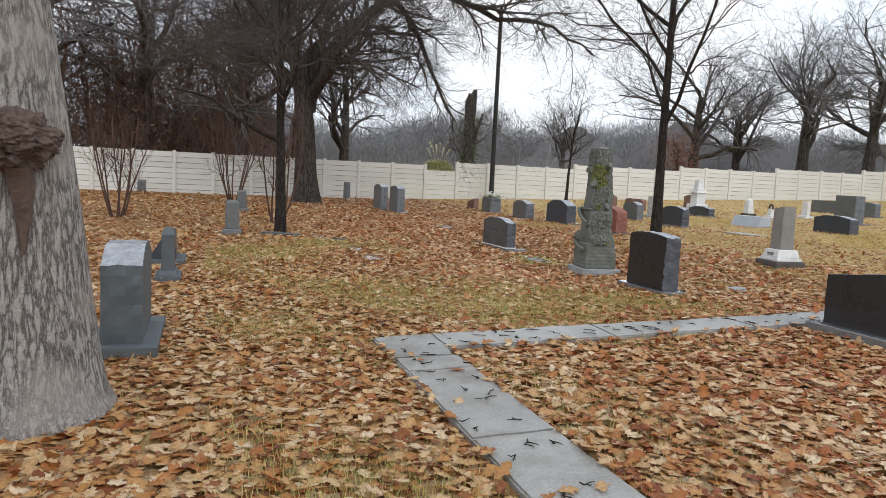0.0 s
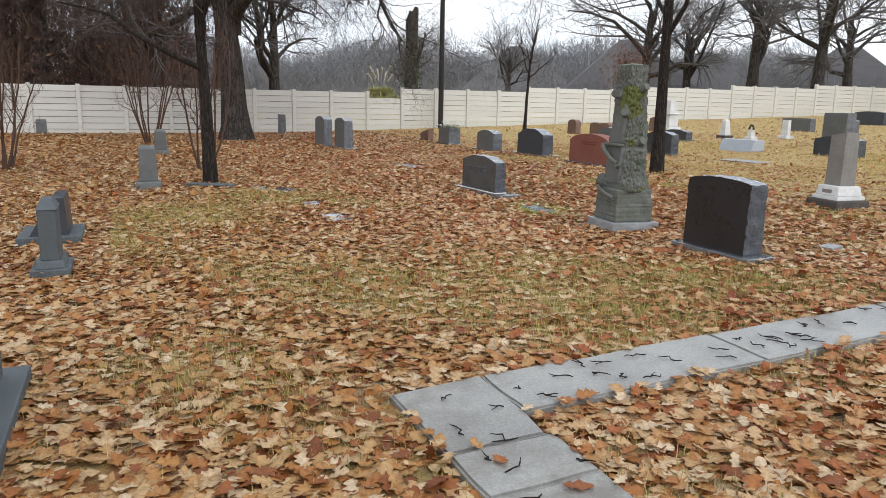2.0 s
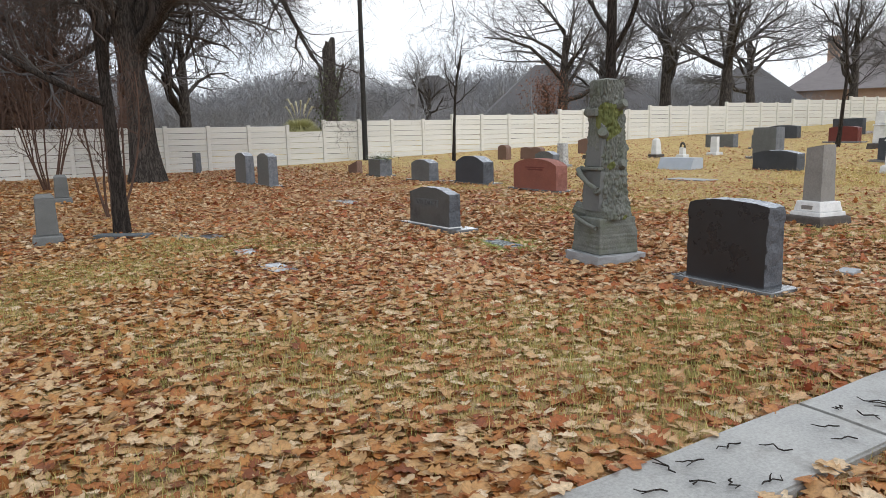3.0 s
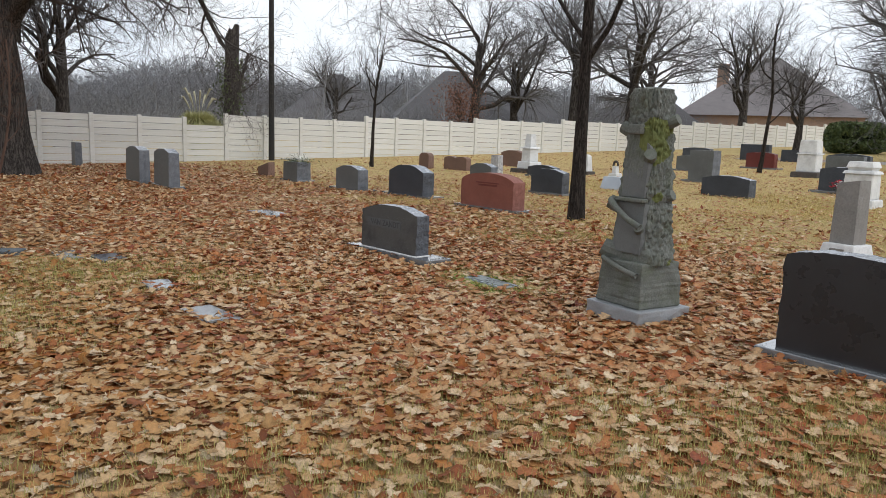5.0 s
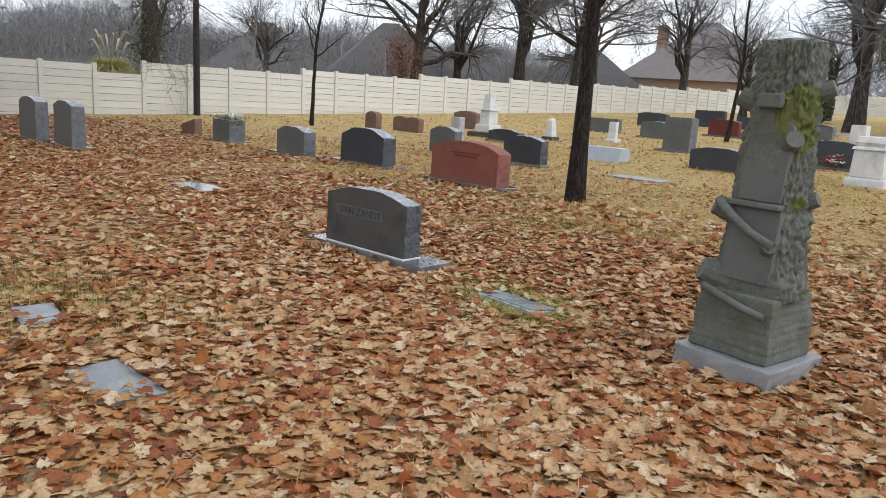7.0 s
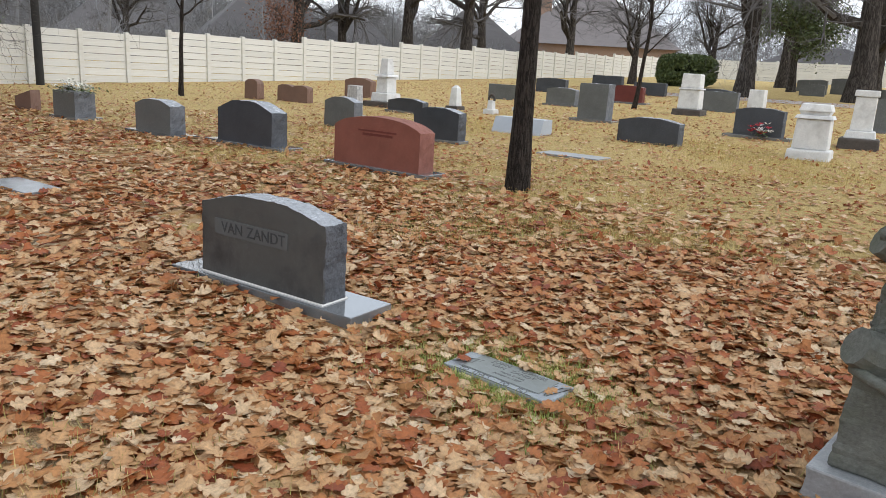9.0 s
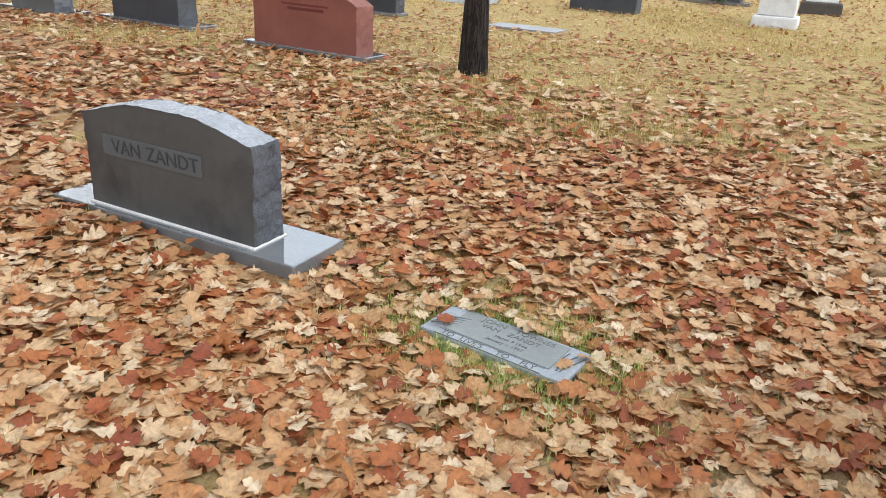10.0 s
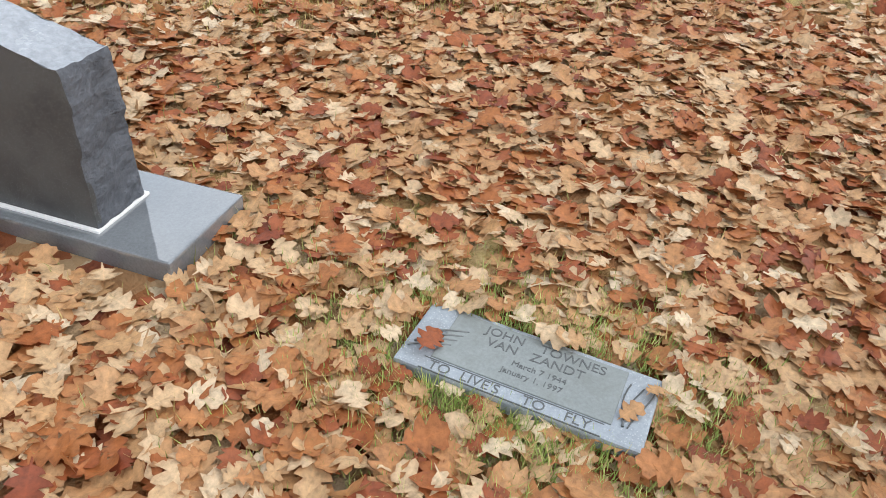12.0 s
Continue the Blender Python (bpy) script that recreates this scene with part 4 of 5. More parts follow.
# ---- carved tree-stump monument ----
def stump_monument():
    root = thing("tree_stump_monument", 5.715, 9.70, "tall carved limestone tree-stump monument with plaques and lichen", "monument", rz=-7)
    bm = bm_box(-0.31, 0.31, -0.31, 0.31, -0.15, 0.115, 0.01, cuts=5)
    roughen(bm, 0.018, 9, 1, lambda c: c.z > 0.1)
    part("plinth", bm, PLINTH, root, "damp smooth-topped stone plinth")
    # block of stacked logs
    bm = bm_box(-0.25, 0.25, -0.25, 0.25, 0.115, 0.50, 0.015, 0.93, cuts=15)
    for v in bm.verts:
        ridge = abs(math.sin((v.co.z - 0.115) * math.pi / 0.055))
        k = 0.985 + 0.02 * ridge * (1 + noise.noise(v.co * 4)) + 0.05 * noise.noise(v.co * 11)
        v.co.x *= k
        v.co.y *= k
    part("log_block", bm, LIMESTONE, root, "base carved as stacked logs")
    # trunk: ring by ring, with ridged bark and a cut face towards the plaques
    V, F = [], []
    seg, rings = 112, 150
    for i in range(rings + 1):
        f = i / rings
        z = 0.48 + 1.45 * f
        r0 = 0.235 - 0.085 * f + 0.03 * math.exp(-((f - 0.03) / 0.06) ** 2)
        for k in range(seg):
            t = 2 * math.pi * k / seg
            p = Vector((math.cos(t), math.sin(t), z))
            fade = 0.25 if math.cos(t) < -0.75 and f < 0.78 else 1.0
            bark = fade * (0.024 * noise.noise(Vector((p.x * 3, p.y * 3, z * 5))) + 0.034 * abs(noise.noise(Vector((p.x * 6, p.y * 6, z * 11)))) + 0.018 * noise.noise(Vector((p.x * 14, p.y * 14, z * 30))))
            r = r0 + bark
            x, y = r * math.cos(t), r * math.sin(t)
            if x < -0.19 + 0.05 * f and f < 0.78:
                x = -0.19 + 0.05 * f + 0.006 * noise.noise(p * 20)
            V.append(Vector((x, y, z + (0.012 * noise.noise(p * 5) if i == rings else 0))))
    for i in range(rings):
        for k in range(seg):
            k2 = (k + 1) % seg
            F.append((i * seg + k, i * seg + k2, (i + 1) * seg + k2, (i + 1) * seg + k))
    top = len(V)
    V.append(Vector((0, 0, 1.955)))
    for k in range(seg):
        F.append((rings * seg + k, rings * seg + (k + 1) % seg, top))
    trunk = shared("stone_trunk", raw_mesh("stone_trunk", V, F, LIMESTONE, False), root)
    tagged(trunk, "limestone carved as rough bark")
    me = trunk.data
    me.materials.append(MOSS)
    me.materials.append(WET_SHEEN_TOP)
    for p in me.polygons:
        c = p.center
        if c.z > 1.94:
            p.material_index = 2
        elif noise.noise(c * 6) + 0.8 * math.exp(-((c.z - 1.55) / 0.22) ** 2) * (1 if c.y < -0.03 and c.x < 0.1 else 0) > 0.62:
            p.material_index = 1
    # plaques let into the cut face
    part("upper_plaque", bm_tablet(0.25, 0.06, 0.47, "oval", 0.07, 0.004, 3.0, z0=0.0), LIMESTONE_FLAT, root, "smooth worn plaque").matrix_basis = pose(-0.178, -0.02, 1.04, 0, 4, 0)
    part("lower_plaque", bm_tablet(0.30, 0.06, 0.42, "flat", 0.0, 0.006, 4.0), LIMESTONE_FLAT, root, "smooth worn scroll plaque").matrix_basis = pose(-0.205, -0.01, 0.57, 0, 4, 0)
    part("ledge", bm_box(-0.20, -0.11, -0.07, 0.07, 1.56, 1.64, 0.012), LIMESTONE, root, "small carved ledge")
    part("ledge", bm_box(-0.215, -0.14, -0.16, 0.15, 1.0, 1.03, 0.008), LIMESTONE, root)
    # limbs carved across the face
    for pts, r in (([(-0.16, 0.23, 1.0), (-0.235, 0.17, 1.0), (-0.26, 0.08, 0.94), (-0.26, -0.05, 0.86), (-0.23, -0.17, 0.80)], 0.026),
                   ([(-0.20, 0.24, 0.50), (-0.265, 0.18, 0.50), (-0.285, 0.05, 0.465), (-0.285, -0.08, 0.43), (-0.26, -0.2, 0.40)], 0.022)):
        V, F = [], []
        tube([Vector(p) for p in pts], [r * 1.1, r, r * 1.05, r * 0.95, r], 9, V, F)
        F.append(tuple(range(9)))
        F.append(tuple(range(len(V) - 1, len(V) - 10, -1)))
        shared("carved_limb", raw_mesh("carved_limb", V, F, LIMESTONE, True), root)
    # sawn knots standing out from the bark
    for t, z, r, out in ((2.2, 0.90, 0.06, 0.30), (1.9, 1.55, 0.055, 0.25), (-2.35, 1.33, 0.05, 0.24), (-1.35, 1.0, 0.045, 0.25), (-1.3, 1.62, 0.045, 0.24), (-2.55, 0.72, 0.04, 0.28), (2.3, 0.5, 0.075, 0.33)):
        d = Vector((math.cos(t), math.sin(t), 0.25))
        V, F = [], []
        tube([d * 0.1 + Vector((0, 0, z)), d * (out - 0.05) + Vector((0, 0, z)), d * out + Vector((0, 0, z + 0.01))], [r * 1.35, r * 1.1, r], 11, V, F)
        F.append(tuple(range(len(V) - 11, len(V))))
        shared("sawn_knot", raw_mesh("sawn_knot", V, F, LIMESTONE, False), root)
    return root


stump_monument()


def tiered(name, x, y, label, tiers, rz=0.0, group="", category="monument"):
    """A pedestal or column made of stacked blocks: (part name, half width x, half width y, z0, z1, taper, material)."""
    root = thing(name, x, y, label, category, group, rz)
    for pn, hx, hy, z0, z1, tp, mt in tiers:
        bm = bm_box(-hx, hx, -hy, hy, z0, z1, min(hx, hy, z1 - z0) * 0.12, tp, cuts=1)
        roughen(bm, 0.004, 8, x)
        part(pn, bm, mt, root)
    return root


# weathered marble tablet on a pale base
ob = tiered("marble_monument", 8.95, 9.32, "weathered grey marble column on a white carved base", [
    ("ground_base", 0.29, 0.29, -0.1, 0.12, 0.92, DARK_BASE), ("lower_base", 0.225, 0.225, 0.12, 0.17, 0.97, MARBLE), ("white_base", 0.2, 0.2, 0.17, 0.30, 0.88, MARBLE)], rz=-8)
shaft = part("shaft", bm_tablet(0.27, 0.24, 0.70, "slant", 0.04, 0.008, 2.2, 0.02, taper=0.9, ntop=8), MARBLE_GREY, ob, "tapering stained marble shaft")
shaft.matrix_basis = pose(-0.12, 0, 0.30)
part("carved_letters", bm_box(-0.196, -0.18, -0.08, 0.08, 0.2, 0.25, 0.004), MARBLE_GREY, ob)

tiered("white_monument", 17.75, 22.85, "white marble obelisk with a draped top on a dark base", [
    ("ground_base", 0.46, 0.46, -0.1, 0.13, 0.96, DARK_BASE), ("lower_block", 0.30, 0.30, 0.13, 0.36, 0.92, MARBLE), ("die", 0.20, 0.20, 0.36, 0.78, 0.94, MARBLE),
    ("cap", 0.24, 0.24, 0.78, 0.84, 0.9, MARBLE), ("spire", 0.15, 0.15, 0.84, 1.26, 0.72, MARBLE)])
tiered("small_white_marker", 18.7, 21.2, "small white marble obelisk on a dark base", [("ground_base", 0.20, 0.20, -0.08, 0.10, 0.95, DARK_BASE), ("shaft", 0.13, 0.13, 0.10, 0.58, 0.7, MARBLE), ("tip", 0.09, 0.09, 0.58, 0.64, 0.35, MARBLE)], group="small white markers")
tiered("small_white_marker", 20.06, 19.94, "small white marble tablet on a pale base", [("ground_base", 0.18, 0.2, -0.08, 0.10, 0.95, MARBLE), ("tablet", 0.07, 0.13, 0.10, 0.60, 0.92, MARBLE)], group="small white markers")
arch = tiered("arched_marker", 18.55, 19.95, "small white marker under a dark arched top", [("ground_base", 0.16, 0.16, -0.08, 0.12, 0.9, MARBLE), ("stem", 0.08, 0.08, 0.12, 0.34, 0.85, MARBLE)])
V, F = [], []
tube([Vector((0, 0.09 * math.cos(t), 0.33 + 0.15 * math.sin(t))) for t in np.linspace(0, math.pi, 9)], [0.035] * 9, 6, V, F)
shared("arch", raw_mesh("arch", V, F, DARK_BASE, True), arch)
veined = surface("black_veined_marble", (0.12, 0.12, 0.13), (0.7, 0.7, 0.7), 30, 16, 0.6, 0.3, 0.004)
tiered("veined_marker", 14.35, 20.8, "narrow black and white veined stone marker", [("ground_base", 0.2, 0.24, -0.08, 0.08, 0.95, PLINTH), ("die", 0.1, 0.16, 0.08, 0.72, 0.9, veined)])
tiered("white_monument", 24.0, 16.6, "tall white marble block with a carved head on a dark base", [
    ("ground_base", 0.42, 0.42, -0.12, 0.16, 0.96, DARK_BASE), ("die", 0.30, 0.30, 0.16, 0.72, 0.94, MARBLE), ("band", 0.31, 0.31, 0.72, 0.76, 0.97, MARBLE), ("head", 0.27, 0.27, 0.76, 1.16, 0.94, MARBLE)], rz=4)
tiered("small_white_marker", 30.5, 16.3, "plain white marble block behind a dark headstone", [("block", 0.28, 0.28, -0.1, 0.62, 0.9, MARBLE)], group="small white markers")
tiered("white_pedestal", 16.05, 11.95, "white marble pedestal with a moulded cap", [
    ("foot", 0.34, 0.34, -0.12, 0.16, 0.95, MARBLE), ("die", 0.27, 0.27, 0.16, 0.66, 0.94, MARBLE), ("neck", 0.29, 0.29, 0.66, 0.72, 0.9, MARBLE), ("cap", 0.21, 0.21, 0.72, 0.78, 1.1, MARBLE), ("crown", 0.25, 0.25, 0.78, 0.90, 0.85, MARBLE)], rz=3)
tiered("white_column", 18.6, 11.55, "white marble square column on a dark base", [
    ("ground_base", 0.36, 0.36, -0.12, 0.20, 0.95, DARK_BASE), ("foot", 0.27, 0.27, 0.20, 0.34, 0.9, MARBLE), ("shaft", 0.19, 0.19, 0.34, 0.98, 0.94, MARBLE), ("cap", 0.21, 0.21, 0.98, 1.10, 0.96, MARBLE)], rz=5)

# slanted light slab
root = thing("slant_marker", 15.1, 17.0, "pale blue-grey slanted granite marker on the lawn", "headstone", "headstones")
bm = bm_box(-0.25, 0.25, -0.55, 0.55, -0.05, 0.3, 0.01)
for v in bm.verts:
    if v.co.z > 0.15:
        v.co.x = 0.06 + v.co.x * 0.7
part("die", bm, surface("pale_blue_granite", (0.34, 0.38, 0.44), (0.46, 0.51, 0.58), 120, 4, 0.35, 0.1, 0.002), root)

# narrow tablet and wedge-shaped stone near the big tree
root = thing("narrow_headstone", -0.45, 9.95, "narrow dark grey granite tablet with a ridged cap on steps", "headstone", "headstones")
part("lower_step", bm_box(-0.16, 0.16, -0.28, 0.28, -0.08, 0.08, 0.008), GRANITE_BLUE, root)
part("upper_step", bm_box(-0.12, 0.12, -0.24, 0.24, 0.08, 0.15, 0.01, 0.9), GRANITE_BLUE, root)
part("tablet", bm_box(-0.075, 0.075, -0.19, 0.19, 0.15, 0.60, 0.006), GRANITE_BLUE, root)
bm = bm_box(-0.085, 0.085, -0.2, 0.2, 0.60, 0.69, 0.006, 0.5)
part("cap", bm, GRANITE_BLUE, root)
root = thing("slant_headstone", -0.62, 11.85, "dark grey granite slant headstone seen end on", "headstone", "headstones")
bm = bm_box(-0.27, 0.22, -0.35, 0.35, -0.08, 0.5, 0.008)
for v in bm.verts:
    if v.co.z > 0.2:
        v.co.x = 0.13 + (v.co.x - 0.0) * 0.25
part("die", bm, GRANITE_DARK, root)
part("base", bm_box(-0.3, 0.34, -0.45, 0.45, -0.1, 0.08, 0.008), GRANITE_BLUE, root)
for x, y, h, lab in ((0.55, 16.05, 0.74, "grey stone pillar marker with a square cap"), (1.05, 22.7, 0.66, "small grey stone pillar marker by the shrubs")):
    tiered("pillar_marker", x, y, lab, [("base", 0.22, 0.22, -0.08, 0.13, 0.9, GRANITE_GREY), ("shaft", 0.15, 0.15, 0.13, h - 0.06, 0.88, GRANITE_GREY), ("cap", 0.14, 0.14, h - 0.06, h, 0.7, GRANITE_GREY)], group="pillar markers")
headstone(-2.75, 33.0, 33.6, 0.55, 0.3, "small grey headstone close to the fence", GRANITE_GREY, "round", 0.1)
root = thing("stone_slab", 1.55, 15.75, "flat grey stone slab at the foot of a slim tree", "stone slab", rz=-35)
part("slab", bm_box(-0.42, 0.42, -0.13, 0.13, -0.06, 0.06, 0.01, cuts=2), GRANITE_BLUE, root)


# ---- flowers ----
def flowers(x, y, z, label, colours, spread, n, seed, greens=40, name="flower_arrangement"):
    rng = random.Random(seed)
    root = thing(name, x, y, label, "flowers", z=z)
    for ci, colour in enumerate(colours):
        V, F = [], []
        for i in range(n):
            c = Vector((rng.gauss(0, spread[0]), rng.gauss(0, spread[1]), abs(rng.gauss(0.04, spread[2]))))
            for k in range(6):
                t = k * 1.047 + rng.random()
                a = Vector((math.cos(t), math.sin(t), 0.5)) * 0.055
                b = Vector((math.cos(t + 0.6), math.sin(t + 0.6), 0.5)) * 0.055
                o = len(V)
                V += [c, c + a, c + (a + b) * 0.75 + Vector((0, 0, 0.008)), c + b]
                F.append((o, o + 1, o + 2, o + 3))
        shared("blossoms", raw_mesh("blossoms", V, F, surface("petals", tuple(v * 0.8 for v in colour), colour, 60, 8, 0.6, 0)), root)
    V, F = [], []
    for i in range(greens):
        c = Vector((rng.gauss(0, spread[0] * 1.2), rng.gauss(0, spread[1] * 1.15), rng.uniform(-0.06, 0.06)))
        t = rng.uniform(0, 6.28)
        a = Vector((math.cos(t), math.sin(t), rng.uniform(-0.5, 0.6))) * rng.uniform(0.06, 0.11)
        s = Vector((-math.sin(t), math.cos(t), 0.1)) * 0.022
        o = len(V)
        V += [c, c + a * 0.5 + s, c + a, c + a * 0.5 - s]
        F.append((o, o + 1, o + 2, o + 3))
    shared("foliage", raw_mesh("foliage", V, F, HEDGE_LEAF), root)
    return root


flowers(9.6, 23.55, ground_z(9.6, 23.55) + 0.53, "saddle of white flowers and green leaves on a headstone", [(0.8, 0.8, 0.74)], (0.11, 0.26, 0.08), 42, 4, 260)
flowers(18.4, 13.3, ground_z(18.4, 13.3) + 0.12, "small posy of red and white flowers by a headstone", [(0.75, 0.75, 0.75), (0.5, 0.02, 0.05)], (0.03, 0.08, 0.10), 10, 9, 50)


# ---- burl on the big trunk ----
bm = bmesh.new()
bmesh.ops.create_icosphere(bm, subdivisions=6, radius=1.0)
for v in bm.verts:
    n = noise.noise(v.co * 2.2) * 0.24 + noise.noise(v.co * 5) * 0.14 - 0.16 * abs(noise.noise(Vector((v.co.x * 4, v.co.y * 4, v.co.z * 9)))) + noise.noise(v.co * 17) * 0.06
    v.co = Vector((v.co.x * 0.20, v.co.y * 0.24, v.co.z * 0.17)) * (1 + n)
part("burl", bm, BURL, big, "dark knotted burl", True).matrix_basis = pose(0.03, -0.33, 1.62)
V, F = [], []
tube([Vector((0.05, -0.40, 1.5)), Vector((0.06, -0.345, 1.34)), Vector((0.06, -0.34, 1.16)), Vector((0.06, -0.35, 1.0))], [0.075, 0.06, 0.035, 0.01], 10, V, F)
tagged(shared("sap_stain", raw_mesh("sap_stain", V, F, BURL, True), big), "dark sap-stained ridge")


# ---- multi-stemmed shrubs ----
def shrub(x, y, label, seed, h, stems):
    rng = random.Random(seed)
    root = thing("bare_shrub", x, y, label, "shrub", "bare shrubs")
    for s in range(stems):
        a = rng.uniform(0, 6.28)
        g = grow(seed * 50 + s, h * rng.uniform(0.8, 1.1), 0.028, 0.35, (6, 4, 3), (0.9, 0.5, 0.3), lift=0.12, lean=(0.35 * math.cos(a), 0.35 * math.sin(a)), sides=(6, 4, 3, 3, 3, 3), flare=1.2)
        V = [v + Vector((0.12 * math.cos(a), 0.12 * math.sin(a), 0)) for v in g[0]] + [v + Vector((0.12 * math.cos(a), 0.12 * math.sin(a), 0)) for v in g[2]]
        F = g[1] + [tuple(i + len(g[0]) for i in f) for f in g[3]]
        shared("stem", raw_mesh("stem", V, F, TWIG_BROWN, True), root)
    return root


shrub(-2.15, 20.2, "bare multi-stemmed russet shrub standing in leaves", 1, 2.6, 9)
shrub(0.95, 26.9, "bare multi-stemmed shrub beside a pillar marker", 2, 3.2, 10)
shrub(1.75, 18.9, "bare multi-stemmed shrub behind a slim tree", 3, 2.8, 6)


# ---- trees behind and beside the fence ----
BIG = [grow(41 + i, 6.5, 0.40, 0.34, (9, 7, 6, 4, 2), (6.2, 3.2, 1.8, 1.0, 0.6), lift=0.05, wander=0.3, rmin=0.006, sides=(9, 6, 4, 3, 3, 3), coarse=True) for i in range(2)]
big_t = [(raw_mesh("trunk", g[0], g[1], BARK_GREY, True), raw_mesh("crown", g[2], g[3], TWIG_HAZE_MID)) for g in BIG]


def big_tree(i, x, y, rz, s, label, z=None):
    root = thing("bare_tree", x, y, label, "tree", "bare trees beyond the fence", rz, z)
    root.scale = (s,) * 3
    shared("trunk", big_t[i][0], root)
    shared("crown", big_t[i][1], root)
    return root


for i, x, y, rz, s in ((0, 31.9, 42, 20, 1.05), (1, 35.6, 42, 140, 0.85), (1, 40.0, 40.5, 260, 1.15), (0, 43.9, 38.5, 75, 1.2), (0, 54, 44, 200, 1.1), (1, 25, 48, 310, 0.6),
                       (0, -3, 39, 120, 1.3), (1, -9, 38, 20, 1.4), (1, -14, 41, 200, 1.3), (0, 2, 41, 300, 1.25), (1, 8, 44, 80, 0.95), (0, -20, 36.5, 10, 1.4), (1, 62, 40, 33, 1.1)):
    big_tree(i, x, y, rz, s, "large bare grey oak behind the cream fence")
for i, x, y, rz, s in ((1, 38.3, 18.8, 50, 1.0), (0, 40.0, 14.3, 170, 1.35), (0, 46, 14.5, 250, 1.0), (1, 57, 21, 100, 1.2), (1, 46.5, 27.6, 15, 0.6), (1, 54.5, 25.3, 300, 0.65)):
    big_tree(i, x, y, rz, s, "large bare tree among the headstones on the lawn")

# broken trunk wrapped in ivy
root = thing("broken_tree", 14.6, 40, "broken ivy-covered tree trunk behind the fence", "tree")
V, F = [], []
rr = random.Random(8)
tube([Vector((0.015 * i, 0.02 * i, -0.2 + i * 0.57)) for i in range(11)], [0.40 - 0.008 * i + 0.03 * math.sin(i * 2.1) for i in range(11)], 16, V, F)
for k, v in enumerate(V[-16:]):
    v.z += 0.35 * rr.random() + 0.5 * max(math.cos(k * 0.393 + 2.6), 0)
tube([Vector((0.1, 0.2, 5.2)), Vector((0.28, 0.2, 5.65)), Vector((0.42, 0.2, 5.85))], [0.2, 0.16, 0.07], 9, V, F)
shared("trunk", raw_mesh("trunk", V, F, BARK_GREY, True), root)
g = grow(77, 5, 0.12, 0.3, (9, 6, 4, 3), (2.2, 1.2, 0.7, 0.4), lift=0.05)
shared("side_growth", raw_mesh("side_growth", g[0] + g[2], g[1] + [tuple(i + len(g[0]) for i in f) for f in g[3]], TWIG), root)


def leaf_cloud(n, sampler, size, seed, material, name):
    """Many small leaves, each a bent diamond, at places given by sampler."""
    rg = np.random.default_rng(seed)
    c = sampler(rg, n)
    a = rg.normal(size=(n, 3))
    a /= np.linalg.norm(a, axis=1)[:, None]
    b = np.cross(a, rg.normal(size=(n, 3)))
    b /= np.linalg.norm(b, axis=1)[:, None]
    s = size * rg.uniform(0.6, 1.3, (n, 1))
    V = np.stack([c - a * s, c + b * s * 0.5, c + a * s, c - b * s * 0.5], 1).reshape(-1, 3)
    return fast_mesh(name, V, np.arange(4 * n).reshape(n, 4), material)


def ivy(rg, n):
    z = rg.uniform(0.5, 4.6, n)
    t = rg.uniform(0, 6.28, n)
    r = 0.42 + np.abs(rg.normal(0, 0.16, n))
    return np.stack([r * np.cos(t) + 0.022 * z, r * np.sin(t) + 0.027 * z, z], 1)


shared("ivy", leaf_cloud(900, ivy, 0.08, 4, HEDGE_LEAF, "ivy"), root)


# clipped evergreen bush
def bush(rg, n):
    p = rg.normal(size=(n, 3))
    p /= np.linalg.norm(p, axis=1)[:, None]
    p = np.sign(p) * np.abs(p) ** 0.6
    p *= (1 - np.abs(rg.normal(0, 0.07, n)))[:, None] * (1 + 0.06 * np.sin(p[:, :1] * 7) * np.sin(p[:, 1:2] * 9 + 1))
    return p * np.array([1.4, 1.75, 0.95]) + np.array([0, 0, 0.95])


root = thing("evergreen_bush", 48.5, 25.0, "broad clipped dark green evergreen bush", "bush", rz=25)
shared("foliage", leaf_cloud(16000, bush, 0.12, 6, HEDGE_LEAF, "foliage"), root)
# filler inside the leaves, coloured dark for the shade in the bush
bm = bmesh.new()
bmesh.ops.create_icosphere(bm, subdivisions=3, radius=1.0)
for v in bm.verts:
    v.co = Vector((v.co.x * 1.18, v.co.y * 1.5, max(v.co.z * 0.8 + 0.85, 0.0))) * (1 + 0.08 * noise.noise(v.co * 3))
part("inner_mass", bm, surface("shaded_foliage", (0.012, 0.02, 0.008), (0.03, 0.045, 0.018), 12, 3, 0.9, 0.5, 0.05), root)

# evergreen tree on the open lawn
root = thing("evergreen_tree", 49.5, 19.0, "evergreen tree with loose green crown on the lawn", "tree")
g = grow(91, 5.5, 0.24, 0.3, (12, 5), (2.6, 1.3), lift=0.05)
shared("trunk", raw_mesh("trunk", g[0] + g[2], g[1] + [tuple(i + len(g[0]) for i in f) for f in g[3]], BARK_GREY, True), root)
tips = np.array([tuple(v) for v in g[2][::2]])
shared("crown", leaf_cloud(17000, lambda rg, n: tips[rg.integers(0, len(tips), n)] + rg.normal(0, 0.36, (n, 3)), 0.085, 9, HEDGE_LEAF, "crown"), root)

